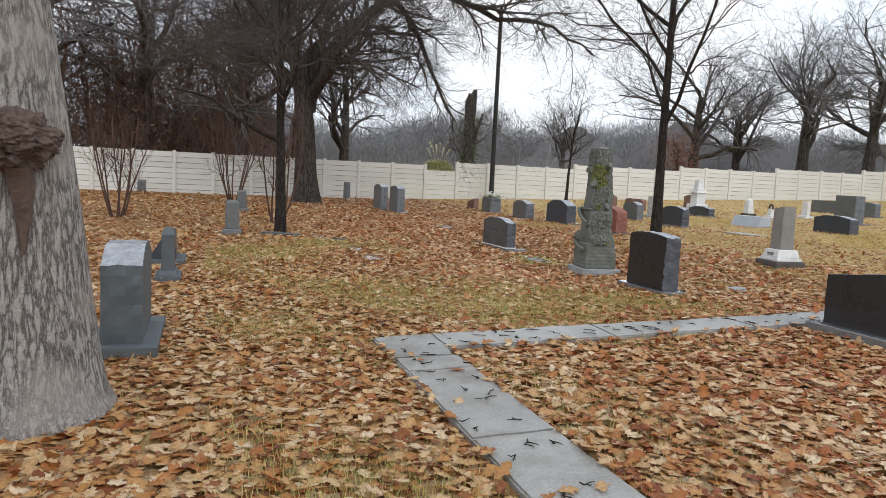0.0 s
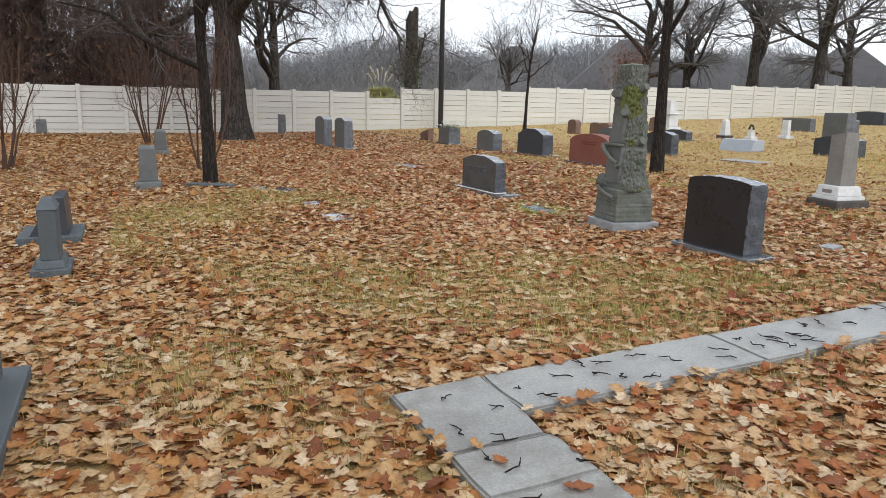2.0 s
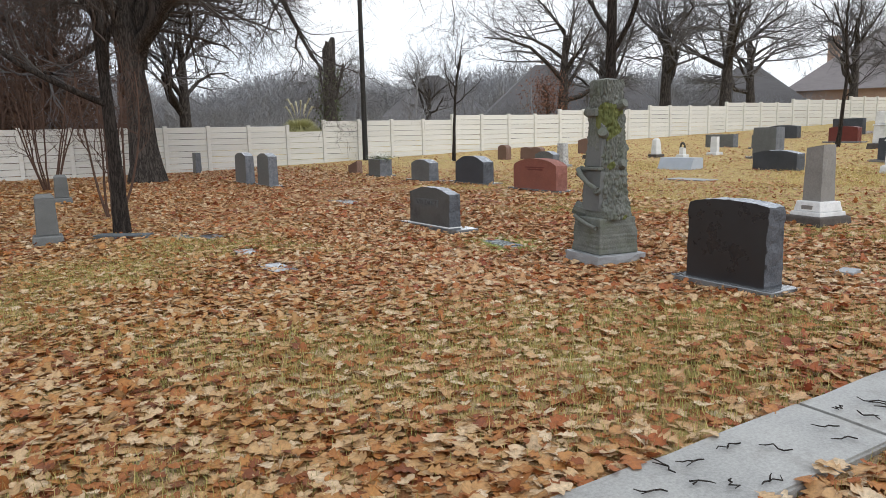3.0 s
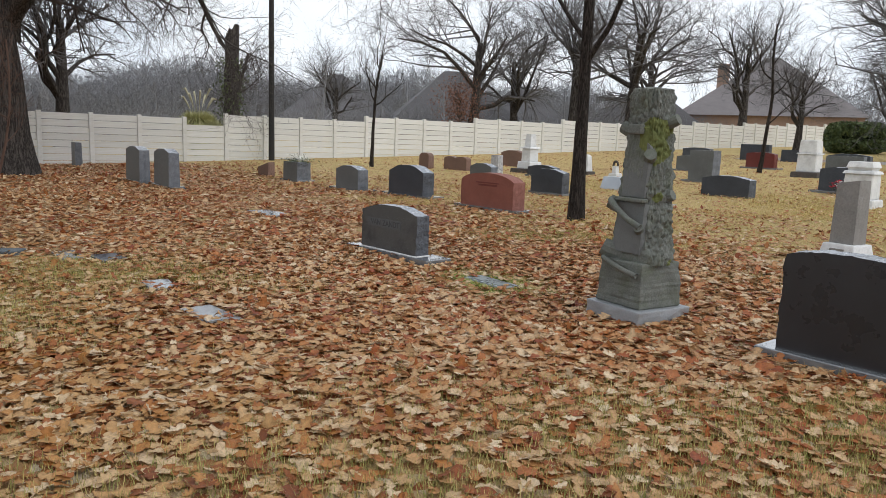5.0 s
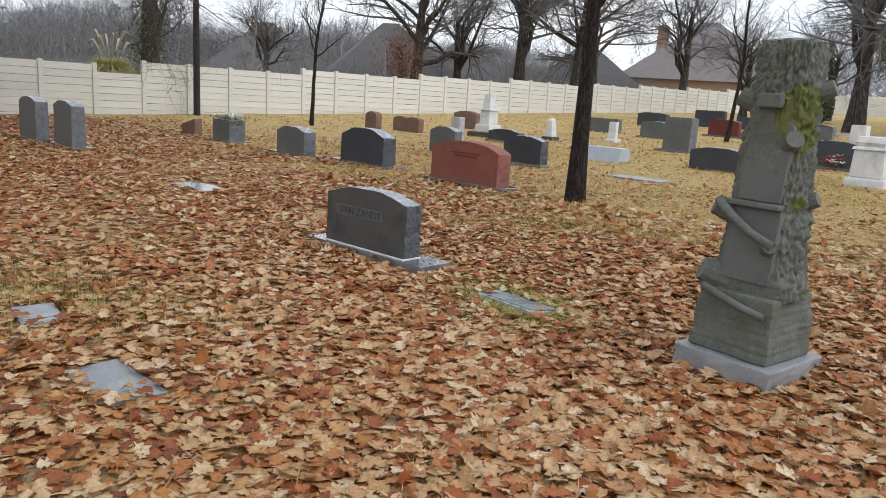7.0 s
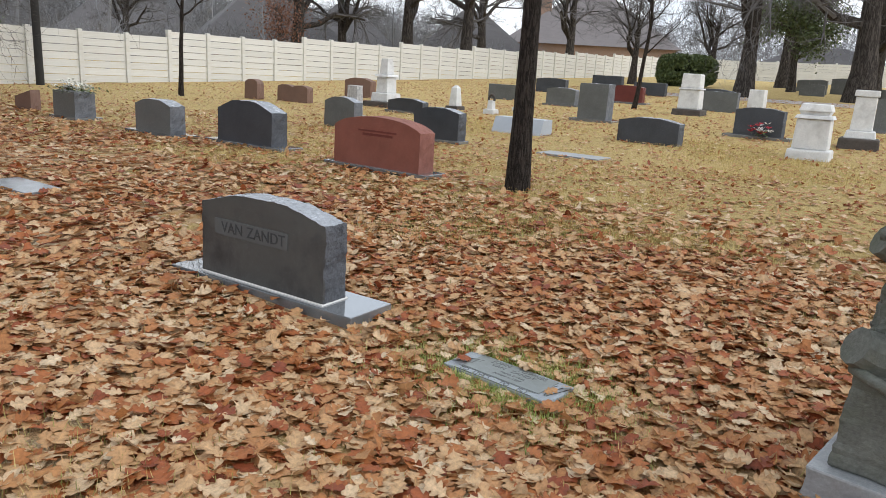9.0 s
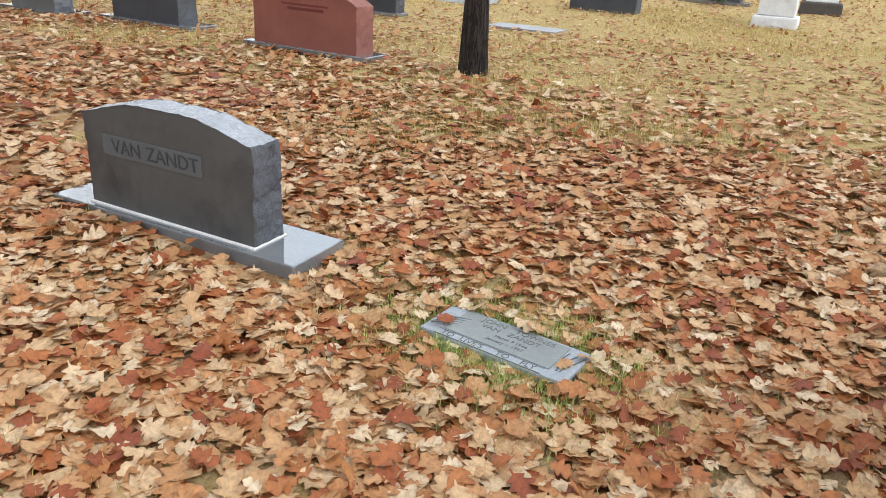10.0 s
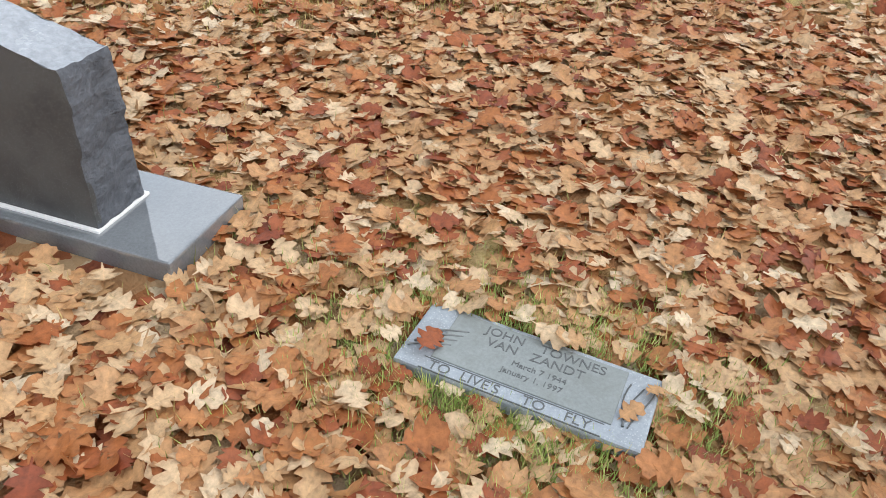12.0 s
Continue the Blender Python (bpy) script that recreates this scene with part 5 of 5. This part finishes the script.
# pampas grass behind the low panel
root = thing("pampas_grass", 11.6, 36.2, "yellow-green pampas grass with feathery plumes behind the fence", "grass clump")
rg = np.random.default_rng(12)
n = 2200
t = rg.uniform(0, 6.28, n)
out = rg.uniform(0.2, 1.0, n)
c = np.stack([0.2 * np.cos(t), 0.2 * np.sin(t), np.zeros(n)], 1)
mid = c + np.stack([0.45 * out * np.cos(t), 0.45 * out * np.sin(t), 1.35 + 0.35 * rg.random(n)], 1)
tip = c + np.stack([1.15 * out * np.cos(t), 1.15 * out * np.sin(t), 1.85 - 0.8 * out ** 2 + 0.25 * rg.random(n)], 1)
w = np.stack([-np.sin(t), np.cos(t), np.zeros(n)], 1) * 0.016
V = np.stack([c - w, c + w, mid + w, mid - w, mid - w, mid + w, tip + w * 0.2, tip - w * 0.2], 1).reshape(-1, 3)
shared("blades", fast_mesh("blades", V, np.arange(8 * n).reshape(-1, 4), PAMPAS), root)
for i in range(9):
    a, h = i * 0.75, 2.55 + 0.12 * ((i * 5) % 4)
    V, F = [], []
    p = [Vector((0, 0, 0.3)), Vector((0.3 * math.cos(a), 0.3 * math.sin(a), h - 0.6)), Vector((0.45 * math.cos(a), 0.45 * math.sin(a), h - 0.25)), Vector((0.6 * math.cos(a), 0.6 * math.sin(a), h)), Vector((0.75 * math.cos(a), 0.75 * math.sin(a), h - 0.05))]
    tube(p, [0.006, 0.006, 0.034, 0.046, 0.006], 6, V, F)
    shared("plume", raw_mesh("plume", V, F, PLUME, True), root)


# ---- woods: stuff ----
def woods(name, label, places, material, seed, variants=5, counts=(8, 5, 4), twiggy=1.0):
    vs = []
    for i in range(variants):
        g = grow(seed + i, 7.5, 0.14, 0.12, counts, (2.8 * twiggy, 1.5 * twiggy, 0.8), lift=0.12, sides=(4, 3, 3, 3, 3, 3), coarse=True)
        v = np.array([tuple(p) for p in g[0] + g[2]])
        f = np.array(g[1][:0] + [tuple(i + len(g[0]) for i in q) for q in g[3]] + list(g[1]))
        vs.append((v, f))
    rg = np.random.default_rng(seed)
    V, F, o = [], [], 0
    for k, (x, y, s) in enumerate(places):
        v, f = vs[k % variants]
        a = rg.uniform(0, 6.28)
        R = np.array([[math.cos(a), -math.sin(a), 0], [math.sin(a), math.cos(a), 0], [0, 0, 1]]) * s
        V.append(v @ R.T + np.array([x, y, ground_z(x, y) - 0.1]))
        F.append(f + o)
        o += len(v)
    ob = new(name, fast_mesh(name, np.concatenate(V), np.concatenate(F), material))
    return tagged(ob, label, "woodland", kind="stuff")


rw = random.Random(17)
woods("woodland", "dense brown winter woodland behind the fence", [(rw.uniform(-34, 4.5), rw.uniform(36.5, 58), rw.uniform(0.7, 1.45)) for _ in range(120)], TWIG_BROWN, 300, counts=(9, 5, 4))
woods("brushwood", "low russet brush behind the fence", [(rw.uniform(-34, 4), rw.uniform(35.8, 40), rw.uniform(0.3, 0.5)) for _ in range(75)], TWIG_BROWN, 340, counts=(8, 5, 3))
woods("far_woodland", "distant bare tree line, haze in its grey tone", [(x + 0.3 * x * abs(math.sin(k)), rw.uniform(75, 130), rw.uniform(0.55, 0.95)) for k, x in enumerate(rw.uniform(-10, 90) for _ in range(190))], TWIG_HAZE_FAR, 400, counts=(8, 4, 3), twiggy=1.25)
woods("scrub", "scattered bare scrub trees beyond the fence", [(rw.uniform(4, 75), rw.uniform(40, 70), rw.uniform(0.35, 0.75)) for _ in range(26)], TWIG_HAZE_FAR, 500, counts=(8, 5, 3))


def stick_cloud(name, label, n, places, length, width, seed, material):
    """Fine upright twigs of a winter thicket, each a thin three-sided sliver."""
    rg = np.random.default_rng(seed)
    p = places(rg, n)
    d = rg.normal(size=(n, 3)) * np.array([0.7, 0.7, 0.5]) + np.array([0, 0, 0.8])
    d /= np.linalg.norm(d, axis=1)[:, None]
    L = length * rg.uniform(0.5, 1.4, (n, 1))
    u = np.cross(d, rg.normal(size=(n, 3)))
    u /= np.linalg.norm(u, axis=1)[:, None]
    w = np.cross(d, u)
    tip = p + d * L
    b0, b1, b2 = p + u * width, p - u * width * 0.5 + w * width * 0.87, p - u * width * 0.5 - w * width * 0.87
    V = np.stack([b0, b1, b2, tip], 1).reshape(-1, 3)
    F = (np.array([[0, 1, 3], [1, 2, 3], [2, 0, 3]])[None] + (np.arange(n) * 4)[:, None, None]).reshape(-1, 3)
    return tagged(new(name, fast_mesh(name, V, F, material)), label, "woodland", kind="stuff")


def canopy(x0, x1, y0, y1, top, low=0.2):
    def places(rg, n):
        x, y = rg.uniform(x0, x1, n), rg.uniform(y0, y1, n)
        hill = top * (0.72 + 0.16 * np.sin(x * 0.21 + 1) + 0.12 * np.sin(x * 0.57 + y * 0.3))
        return np.stack([x, y, ground_arr(x, y) + low + (hill - low) * rg.random(n) ** 0.75], 1)
    return places


stick_cloud("thicket", "brown twiggy winter thicket behind the fence", 60000, canopy(-36, 3.5, 36, 50, 10.5), 1.1, 0.013, 61, TWIG_BROWN)
stick_cloud("far_thicket", "hazy grey mass of distant winter twigs", 90000, canopy(-5, 110, 82, 105, 9.0), 1.7, 0.028, 62, TWIG_HAZE_FAR)
stick_cloud("far_thicket", "hazy grey mass of distant winter twigs", 26000, canopy(84, 110, -40, 60, 8.0), 1.8, 0.03, 63, TWIG_HAZE_FAR)
stick_cloud("thicket", "twiggy scrub beyond the fence, paled to a haze grey", 22000, canopy(4, 74, 46, 60, 2.6), 1.0, 0.013, 64, TWIG_HAZE_FAR)


def dry(rg, n):
    x = rg.uniform(-34, 4, n)
    y = 36 + np.abs(rg.normal(0, 8, n))
    z = np.abs(rg.normal(0, 3.0, n)) * (0.6 + 0.4 * np.sin(x * 0.8) * np.sin(y * 0.5))
    return np.stack([x, y, z + ground_arr(x, y)], 1)


tagged(new("dry_foliage", leaf_cloud(30000, dry, 0.12, 14, DRY_LEAF, "dry_foliage")), "brown dry leaves still clinging in the woodland", "foliage", kind="stuff")
orange = leaf_mat("rust_foliage", [(0.0, (0.14, 0.07, 0.05)), (1.0, (0.26, 0.13, 0.085))], 0.8)
root = thing("rust_leaved_tree", 30.6, 42, "small tree still holding rust-coloured leaves behind the fence", "tree")
g = grow(95, 3.2, 0.1, 0.3, (9, 5), (1.6, 0.8))
shared("trunk", raw_mesh("trunk", g[0] + g[2], g[1] + [tuple(i + len(g[0]) for i in f) for f in g[3]], BARK_GREY, True), root)
rust_tips = np.array([tuple(v) for v in g[2][::2]])
shared("crown", leaf_cloud(2600, lambda rg, n: rust_tips[rg.integers(0, len(rust_tips), n)] + rg.normal(0, 0.62, (n, 3)), 0.07, 9, orange, "crown"), root)


# ---- houses beyond the fence ----
def house(x, y, w, d, wall_h, roof_h, rz, label, wall_mat, chimney=False):
    root = thing("house", x, y, label, "house", "houses beyond the fence", rz, ground_z(x, y) - (0.9 if w > 15 else 1.7))
    part("wall", bm_box(-w / 2, w / 2, -d / 2, d / 2, -0.5, wall_h, 0), wall_mat, root)
    bm = bmesh.new()
    e = 0.5
    lo = [bm.verts.new((sx * (w / 2 + e), sy * (d / 2 + e), wall_h - 0.05)) for sx, sy in ((-1, -1), (1, -1), (1, 1), (-1, 1))]
    r = max(w / 2 - d / 2, 0.6)
    a, b = bm.verts.new((-r, 0, wall_h + roof_h)), bm.verts.new((r, 0, wall_h + roof_h))
    for f in ((lo[0], lo[1], b, a), (lo[1], lo[2], b), (lo[2], lo[3], a, b), (lo[3], lo[0], a), (lo[3], lo[2], lo[1], lo[0])):
        bm.faces.new(f)
    roof = part("roof", bm, ROOF_PALE if chimney else ROOF, root, "grey-brown shingle hip roof")
    if chimney:
        part("chimney", bm_box(-0.6, 0.6, -0.5, 0.5, wall_h, wall_h + roof_h * 0.85, 0.05), BRICK_FAR, roof).matrix_basis = pose(-w * 0.28, -d * 0.22, 0)
    nwin = max(int(w // 4), 2)
    for i in range(nwin):
        for zz in ([1.0] if wall_h < 4 else [1.0, wall_h - 2.0]):
            xx = -w / 2 + w * (i + 0.5) / nwin
            win = part("window", bm_box(xx - 0.6, xx + 0.6, -d / 2 - 0.06, -d / 2 + 0.05, zz, zz + 1.4, 0.02), SIDING, root)
            part("pane", bm_box(xx - 0.5, xx + 0.5, -d / 2 - 0.08, -d / 2 - 0.05, zz + 0.1, zz + 1.3, 0.0), GLASS_DARK, win)
    return root


house(80.9, 47.5, 17.5, 16, 3.6, 6.7, -62, "large tan brick house with a tall grey-brown hip roof", BRICK_FAR, True)
house(38.5, 52.5, 11, 10, 2.6, 4.9, -30, "brick house with a brown hip roof", BRICK_FAR)
house(36.8, 68, 12, 11, 2.8, 5.1, -25, "brick house with a dark hip roof", BRICK_FAR)
house(52, 58, 10, 9, 2.6, 4.4, -42, "brick house with a grey-brown roof", BRICK_FAR)
house(64, 52, 11, 9, 2.8, 4.4, -50, "brick house with a grey roof", BRICK_FAR)
house(88, 24, 14, 10, 3.0, 2.5, -80, "pale sided house beyond the bushes", SIDING)


# ---- far right of the lawn ----
for x, y, w, h in ((45, 16.5, 1.2, 0.6), (48, 16.9, 0.9, 0.8), (50, 15.2, 1.8, 0.9), (46, 13.5, 1.5, 0.5), (52, 18.2, 1.0, 0.7)):
    headstone(x, y, y + w, h, 0.3, "grey granite headstone far across the lawn", GRANITE_GREY, "serp", 0.06)
lane = tagged(new("lane"), "narrow pale gravel lane across the lawn", "road", kind="structure")
bm = bmesh.new()
prev = None
for i in range(40):
    y = -10 + 35 * i / 39
    x = 35.0 + 1.2 * math.sin(y * 0.1)
    cur = [bm.verts.new((x + o, y, ground_z(x + o, y) + 0.012)) for o in (-1.5, 1.5)]
    if prev:
        bm.faces.new((prev[0], prev[1], cur[1], cur[0]))
    prev = cur
part("lane_surface", bm, surface("pale_gravel", (0.28, 0.26, 0.25), (0.42, 0.4, 0.38), 50, 2, 0.9, 0.5, 0.01), lane)


# ---- twigs on the kerb ----
rt = random.Random(21)
places = [(1.62, 5.6), (1.78, 5.45), (1.7, 5.2), (1.9, 5.75), (1.66, 4.75), (1.75, 4.5), (2.4, 5.95), (2.7, 5.8), (3.1, 5.9), (3.4, 5.78), (3.7, 5.98), (4.1, 5.85), (2.1, 5.9), (4.6, 5.9), (1.85, 3.9), (1.6, 3.4), (5.2, 5.8), (2.95, 6.02), (3.9, 5.75), (1.72, 5.95)]
places = [(px - 0.09, py - 0.17) for px, py in places] + [(rt.uniform(1.45, 1.88), rt.uniform(2.6, 5.8)) for _ in range(12)] + [(rt.uniform(2.0, 6.0), rt.uniform(5.55, 5.92)) for _ in range(22)]
for x, y in places:
    root = thing("fallen_twig", x, y, "dark wet crooked twig lying on the kerb", "twig", "twigs on the kerb", rt.uniform(0, 360), ground_z(x, y) + 0.054)
    L = rt.uniform(0.03, 0.17)
    V, F = [], []
    pts = [Vector((L * (i / 5 - 0.5), rt.gauss(0, 0.012), abs(rt.gauss(0, 0.002)))) for i in range(6)]
    tube(pts, [0.003, 0.004, 0.0035, 0.003, 0.003, 0.002], 5, V, F)
    if rt.random() < 0.5:
        tube([pts[2], pts[2] + Vector((0.03, 0.03, 0.003)), pts[2] + Vector((0.05, 0.045, 0.002))], [0.004, 0.003, 0.002], 4, V, F)
    shared("stick", raw_mesh("stick", V, F, BARK_DARK, True), root)


# ---- fallen leaves and grass: stuff ----
def leaf_shape(stations):
    """Corners and faces of a lobed oak leaf: midrib with two scalloped sides. Stations: place on the rib, place of the edge, half width."""
    t, e, h = (np.array(c) for c in zip(*stations))
    n = len(t)
    mid = np.stack([t - 0.5, np.zeros(n), np.zeros(n)], 1)
    lf = np.stack([e - 0.5, h, np.zeros(n)], 1)
    rt_ = np.stack([e - 0.5 + 0.03 * np.sin(9 * e), -h * (1 + 0.16 * np.sin(7 * e + 1)), np.zeros(n)], 1)
    V = np.concatenate([mid, lf, rt_])
    F = []
    for i in range(n - 1):
        F.append((i, i + 1, n + i + 1, n + i))
        F.append((i + 1, i, 2 * n + i, 2 * n + i + 1))
    return V, np.array(F)


NEAR_LEAF = leaf_shape([(0, 0, 0.012), (0.15, 0.15, 0.03), (0.24, 0.27, 0.24), (0.36, 0.37, 0.14), (0.5, 0.55, 0.38), (0.65, 0.65, 0.17), (0.78, 0.83, 0.27), (1.0, 1.0, 0.08)])
ROUND_LEAF = leaf_shape([(0, 0, 0.01), (0.14, 0.13, 0.022), (0.2, 0.21, 0.17), (0.28, 0.3, 0.23), (0.35, 0.35, 0.13), (0.44, 0.46, 0.3), (0.54, 0.58, 0.37), (0.63, 0.62, 0.16),
                         (0.73, 0.76, 0.27), (0.83, 0.87, 0.23), (0.88, 0.89, 0.13), (1.0, 1.0, 0.06)])
MID_LEAF = leaf_shape([(0, 0, 0.03), (0.25, 0.27, 0.24), (0.38, 0.37, 0.15), (0.58, 0.6, 0.37), (0.7, 0.69, 0.18), (1.0, 1.0, 0.1)])
FAR_LEAF = leaf_shape([(0, 0, 0.05), (0.55, 0.55, 0.34), (1.0, 1.0, 0.06)])
BARE = [(1.39, 1.94, -4, 5.95), (1.39, 9.9, 5.48, 6.0), (5.455, 5.705, 11.11, 11.75), (2.5, 2.82, 11.33, 11.95), (2.53, 2.82, 12.73, 13.22), (2.48, 2.82, 14.43, 14.97), (5.73, 6.17, 16.98, 17.97),
        (5.42, 5.84, 12.43, 14.06), (5.37, 5.74, 7.42, 8.5), (5.42, 6.02, 9.4, 10.0), (12.7, 13.2, 14.2, 15.3), (5.62, 6.15, 4.4, 5.4)]


def drift(x, y):
    """Where wind has bared the grass (high) or heaped the leaves (low)."""
    open_grass = np.sin(x * 0.9 + 1.3 * np.sin(y * 0.7)) + np.sin(y * 1.1 + 0.8 * np.sin(x * 1.3 + 2)) + 0.7 * np.sin(x * 2.7 + y * 1.9)
    return open_grass - 1.4 * np.exp(-((x - 6.2) ** 2 / 4 + (y - 12.0) ** 2 / 6)) + 0.3 * np.exp(-((x - 2.5) ** 2 / 2.5 + (y - 9.0) ** 2 / 2)) + 0.5 * np.exp(-((x - 4.4) ** 2 / 1.4 + (y - 8.6) ** 2 / 1.8))


def scatter(x0, x1, y0, y1, per_m2, shape, size, seed, name, skip=None, lift=0.012, open_lawn=0.5, flat=1.0):
    rg = np.random.default_rng(seed)
    n = int((x1 - x0) * (y1 - y0) * per_m2)
    x, y = rg.uniform(x0, x1, n), rg.uniform(y0, y1, n)
    keep = np.ones(n, bool)
    for a, b, c, d in BARE:
        e = 0.015 if d - c > 5 or b - a > 5 else (0.03 if a < 3 else -0.001 if b - a < 0.33 else -0.015)
        keep &= ~((x > a + e) & (x < b - e) & (y > c + e) & (y < d - e)) | (rg.random(n) < (0.012 if e == 0.015 else 0.016 if e > -0.01 else 0.004))
    if skip:
        a, b, c, d = skip
        keep &= ~((x > a) & (x < b) & (y > c) & (y < d))
    # thinner on the open lawn and in grassy gaps
    dens = np.clip(0.86 - 0.26 * drift(x, y), 0.4, 1.0)
    dens *= np.where(x < 0.5, 0.8, 1.0)
    lawn = np.clip((x - 8.8 - 0.5 * np.sin(y * 1.7)) / 2.5, 0, 1)
    dens = dens * (1 - lawn) + open_lawn * lawn
    ring = np.exp(-((x - 5.55) ** 2 / 0.06 + (y - 11.43) ** 2 / 0.18))
    dens *= 1 - 0.62 * ring
    keep &= rg.random(n) < dens
    x, y = x[keep], y[keep]
    n = len(x)
    SV, SF = shape
    s = size * rg.uniform(0.65, 1.3, n) * np.where(x > 9.8, 0.68, 1.0)
    fold, curl, sag = rg.normal(0.06, 0.2, n), rg.normal(0.05, 0.38, n), rg.normal(0, 0.35, n)
    fold, curl, sag = fold * flat, curl * flat, sag * flat
    V = np.repeat(SV[None], n, 0)
    V[:, :, 1] *= rg.uniform(1.0, 1.4, n)[:, None]
    V[:, :, 2] = np.abs(V[:, :, 1]) * fold[:, None] + V[:, :, 0] ** 2 * curl[:, None] + V[:, :, 0] * V[:, :, 1] * sag[:, None] + rg.normal(0, 0.012, V.shape[:2])
    V *= s[:, None, None]
    yaw, p, r = rg.uniform(0, 6.283, n), rg.normal(0, 0.18 * flat, n), rg.normal(0, 0.18 * flat, n)
    p += np.where(rg.random(n) < 0.06 * flat, rg.normal(0, 0.8, n), 0)
    cy, sy, cp, sp, cr, sr = np.cos(yaw), np.sin(yaw), np.cos(p), np.sin(p), np.cos(r), np.sin(r)
    R = np.stack([np.stack([cy * cp, cy * sp * sr - sy * cr, cy * sp * cr + sy * sr], -1), np.stack([sy * cp, sy * sp * sr + cy * cr, sy * sp * cr - cy * sr], -1), np.stack([-sp, cp * sr, cp * cr], -1)], 1)
    V = np.einsum("nij,nkj->nki", R, V)
    z = ground_arr(x, y) + np.abs(rg.normal(0, lift, n)) + 0.01 + 0.13 * s * (np.abs(sp) + np.abs(sr))
    for a, b, c, d in BARE:
        on = (x > a) & (x < b) & (y > c) & (y < d)
        z = np.where(on, ground_arr(x, y) + (0.055 if b - a < 0.33 else 0.06), z)
    V += np.stack([x, y, z], 1)[:, None, :]
    F = (SF[None] + (np.arange(n) * len(SV))[:, None, None]).reshape(-1, SF.shape[1])
    me = fast_mesh(name, V.reshape(-1, 3), F, LEAF, True)
    k = len(SV) // 3
    rib = np.tile(np.concatenate([np.ones(k), np.zeros(2 * k)]), n)
    me.attributes.new("rib", "FLOAT", "POINT").data.foreach_set("value", rib.astype(np.float32))
    ob = new(name, me)
    return tagged(ob, "drifts of fallen tan, orange and russet oak leaves", "fallen leaves", kind="stuff")


NEAR = (-1.6, 8.4, 2.3, 14.6)
CLOSE = (3.2, 8.4, 8.4, 14.6)
scatter(*NEAR, 250, MID_LEAF, 0.105, 8, "fallen_leaves", lift=0.004, flat=0.35)
scatter(*CLOSE, 330, ROUND_LEAF, 0.098, 1, "fallen_leaves")
scatter(*NEAR, 320, NEAR_LEAF, 0.094, 6, "fallen_leaves", CLOSE)
scatter(4.2, 8.6, 9.5, 14.2, 150, NEAR_LEAF, 0.098, 2, "fallen_leaves")
scatter(-5.0, 13.0, 0.5, 24.0, 165, MID_LEAF, 0.112, 3, "fallen_leaves", NEAR)
scatter(-14.0, 38.0, 2.0, 34.0, 46, FAR_LEAF, 0.115, 4, "fallen_leaves", (-5.0, 13.0, 0.5, 24.0), open_lawn=0.5)
scatter(-5.0, 12.0, 24.0, 33.0, 90, FAR_LEAF, 0.13, 5, "fallen_leaves", open_lawn=0.4)


def grass_patch(x0, x1, y0, y1, per_m2, seed, h, focus=None, mat=None):
    rg = np.random.default_rng(seed)
    n = int((x1 - x0) * (y1 - y0) * per_m2)
    if focus:
        fx, fy, sx, sy = focus
        x, y = rg.normal(fx, sx, n), rg.normal(fy, sy, n)
    else:
        x, y = rg.uniform(x0, x1, n), rg.uniform(y0, y1, n)
        k = rg.random(n) < np.clip(0.18 + 0.4 * drift(x, y), 0.04, 1)
        x, y = x[k], y[k]
    keep = np.ones(len(x), bool)
    for a, b, c, d in BARE:
        keep &= ~((x > a) & (x < b) & (y > c) & (y < d))
    x, y = x[keep], y[keep]
    n = len(x)
    t, hh = rg.uniform(0, 6.283, n), h * rg.uniform(0.5, 1.3, n)
    c = np.stack([x, y, ground_arr(x, y)], 1)
    w = np.stack([-np.sin(t), np.cos(t), np.zeros(n)], 1) * 0.0022
    bend = np.stack([np.cos(t), np.sin(t), np.zeros(n)], 1) * (hh * rg.uniform(0.1, 0.8, n))[:, None]
    up = np.stack([np.zeros(n), np.zeros(n), hh], 1)
    V = np.stack([c - w, c + w, c + bend + up], 1).reshape(-1, 3)
    ob = new("winter_grass", fast_mesh("winter_grass", V, np.arange(3 * n).reshape(-1, 3), mat or GRASS))
    return tagged(ob, "short green and straw-coloured winter grass", "grass", kind="stuff")


grass_patch(4.8, 6.2, 10.7, 12.2, 5200, 31, 0.045, (5.54, 11.42, 0.2, 0.33), LAWN_GREEN)
grass_patch(0.0, 8.6, 2.5, 15.0, 2600, 32, 0.06)
grass_patch(8.2, 17.0, 7.0, 22.0, 1500, 33, 0.06, mat=STRAW)
scatter(8.6, 22.0, 6.0, 24.0, 60, FAR_LEAF, 0.085, 7, "fallen_leaves", open_lawn=0.75)
grass_patch(3.0, 6.0, 6.6, 10.2, 2600, 35, 0.055)
grass_patch(-4.0, 1.0, 2.0, 9.0, 1500, 34, 0.07)
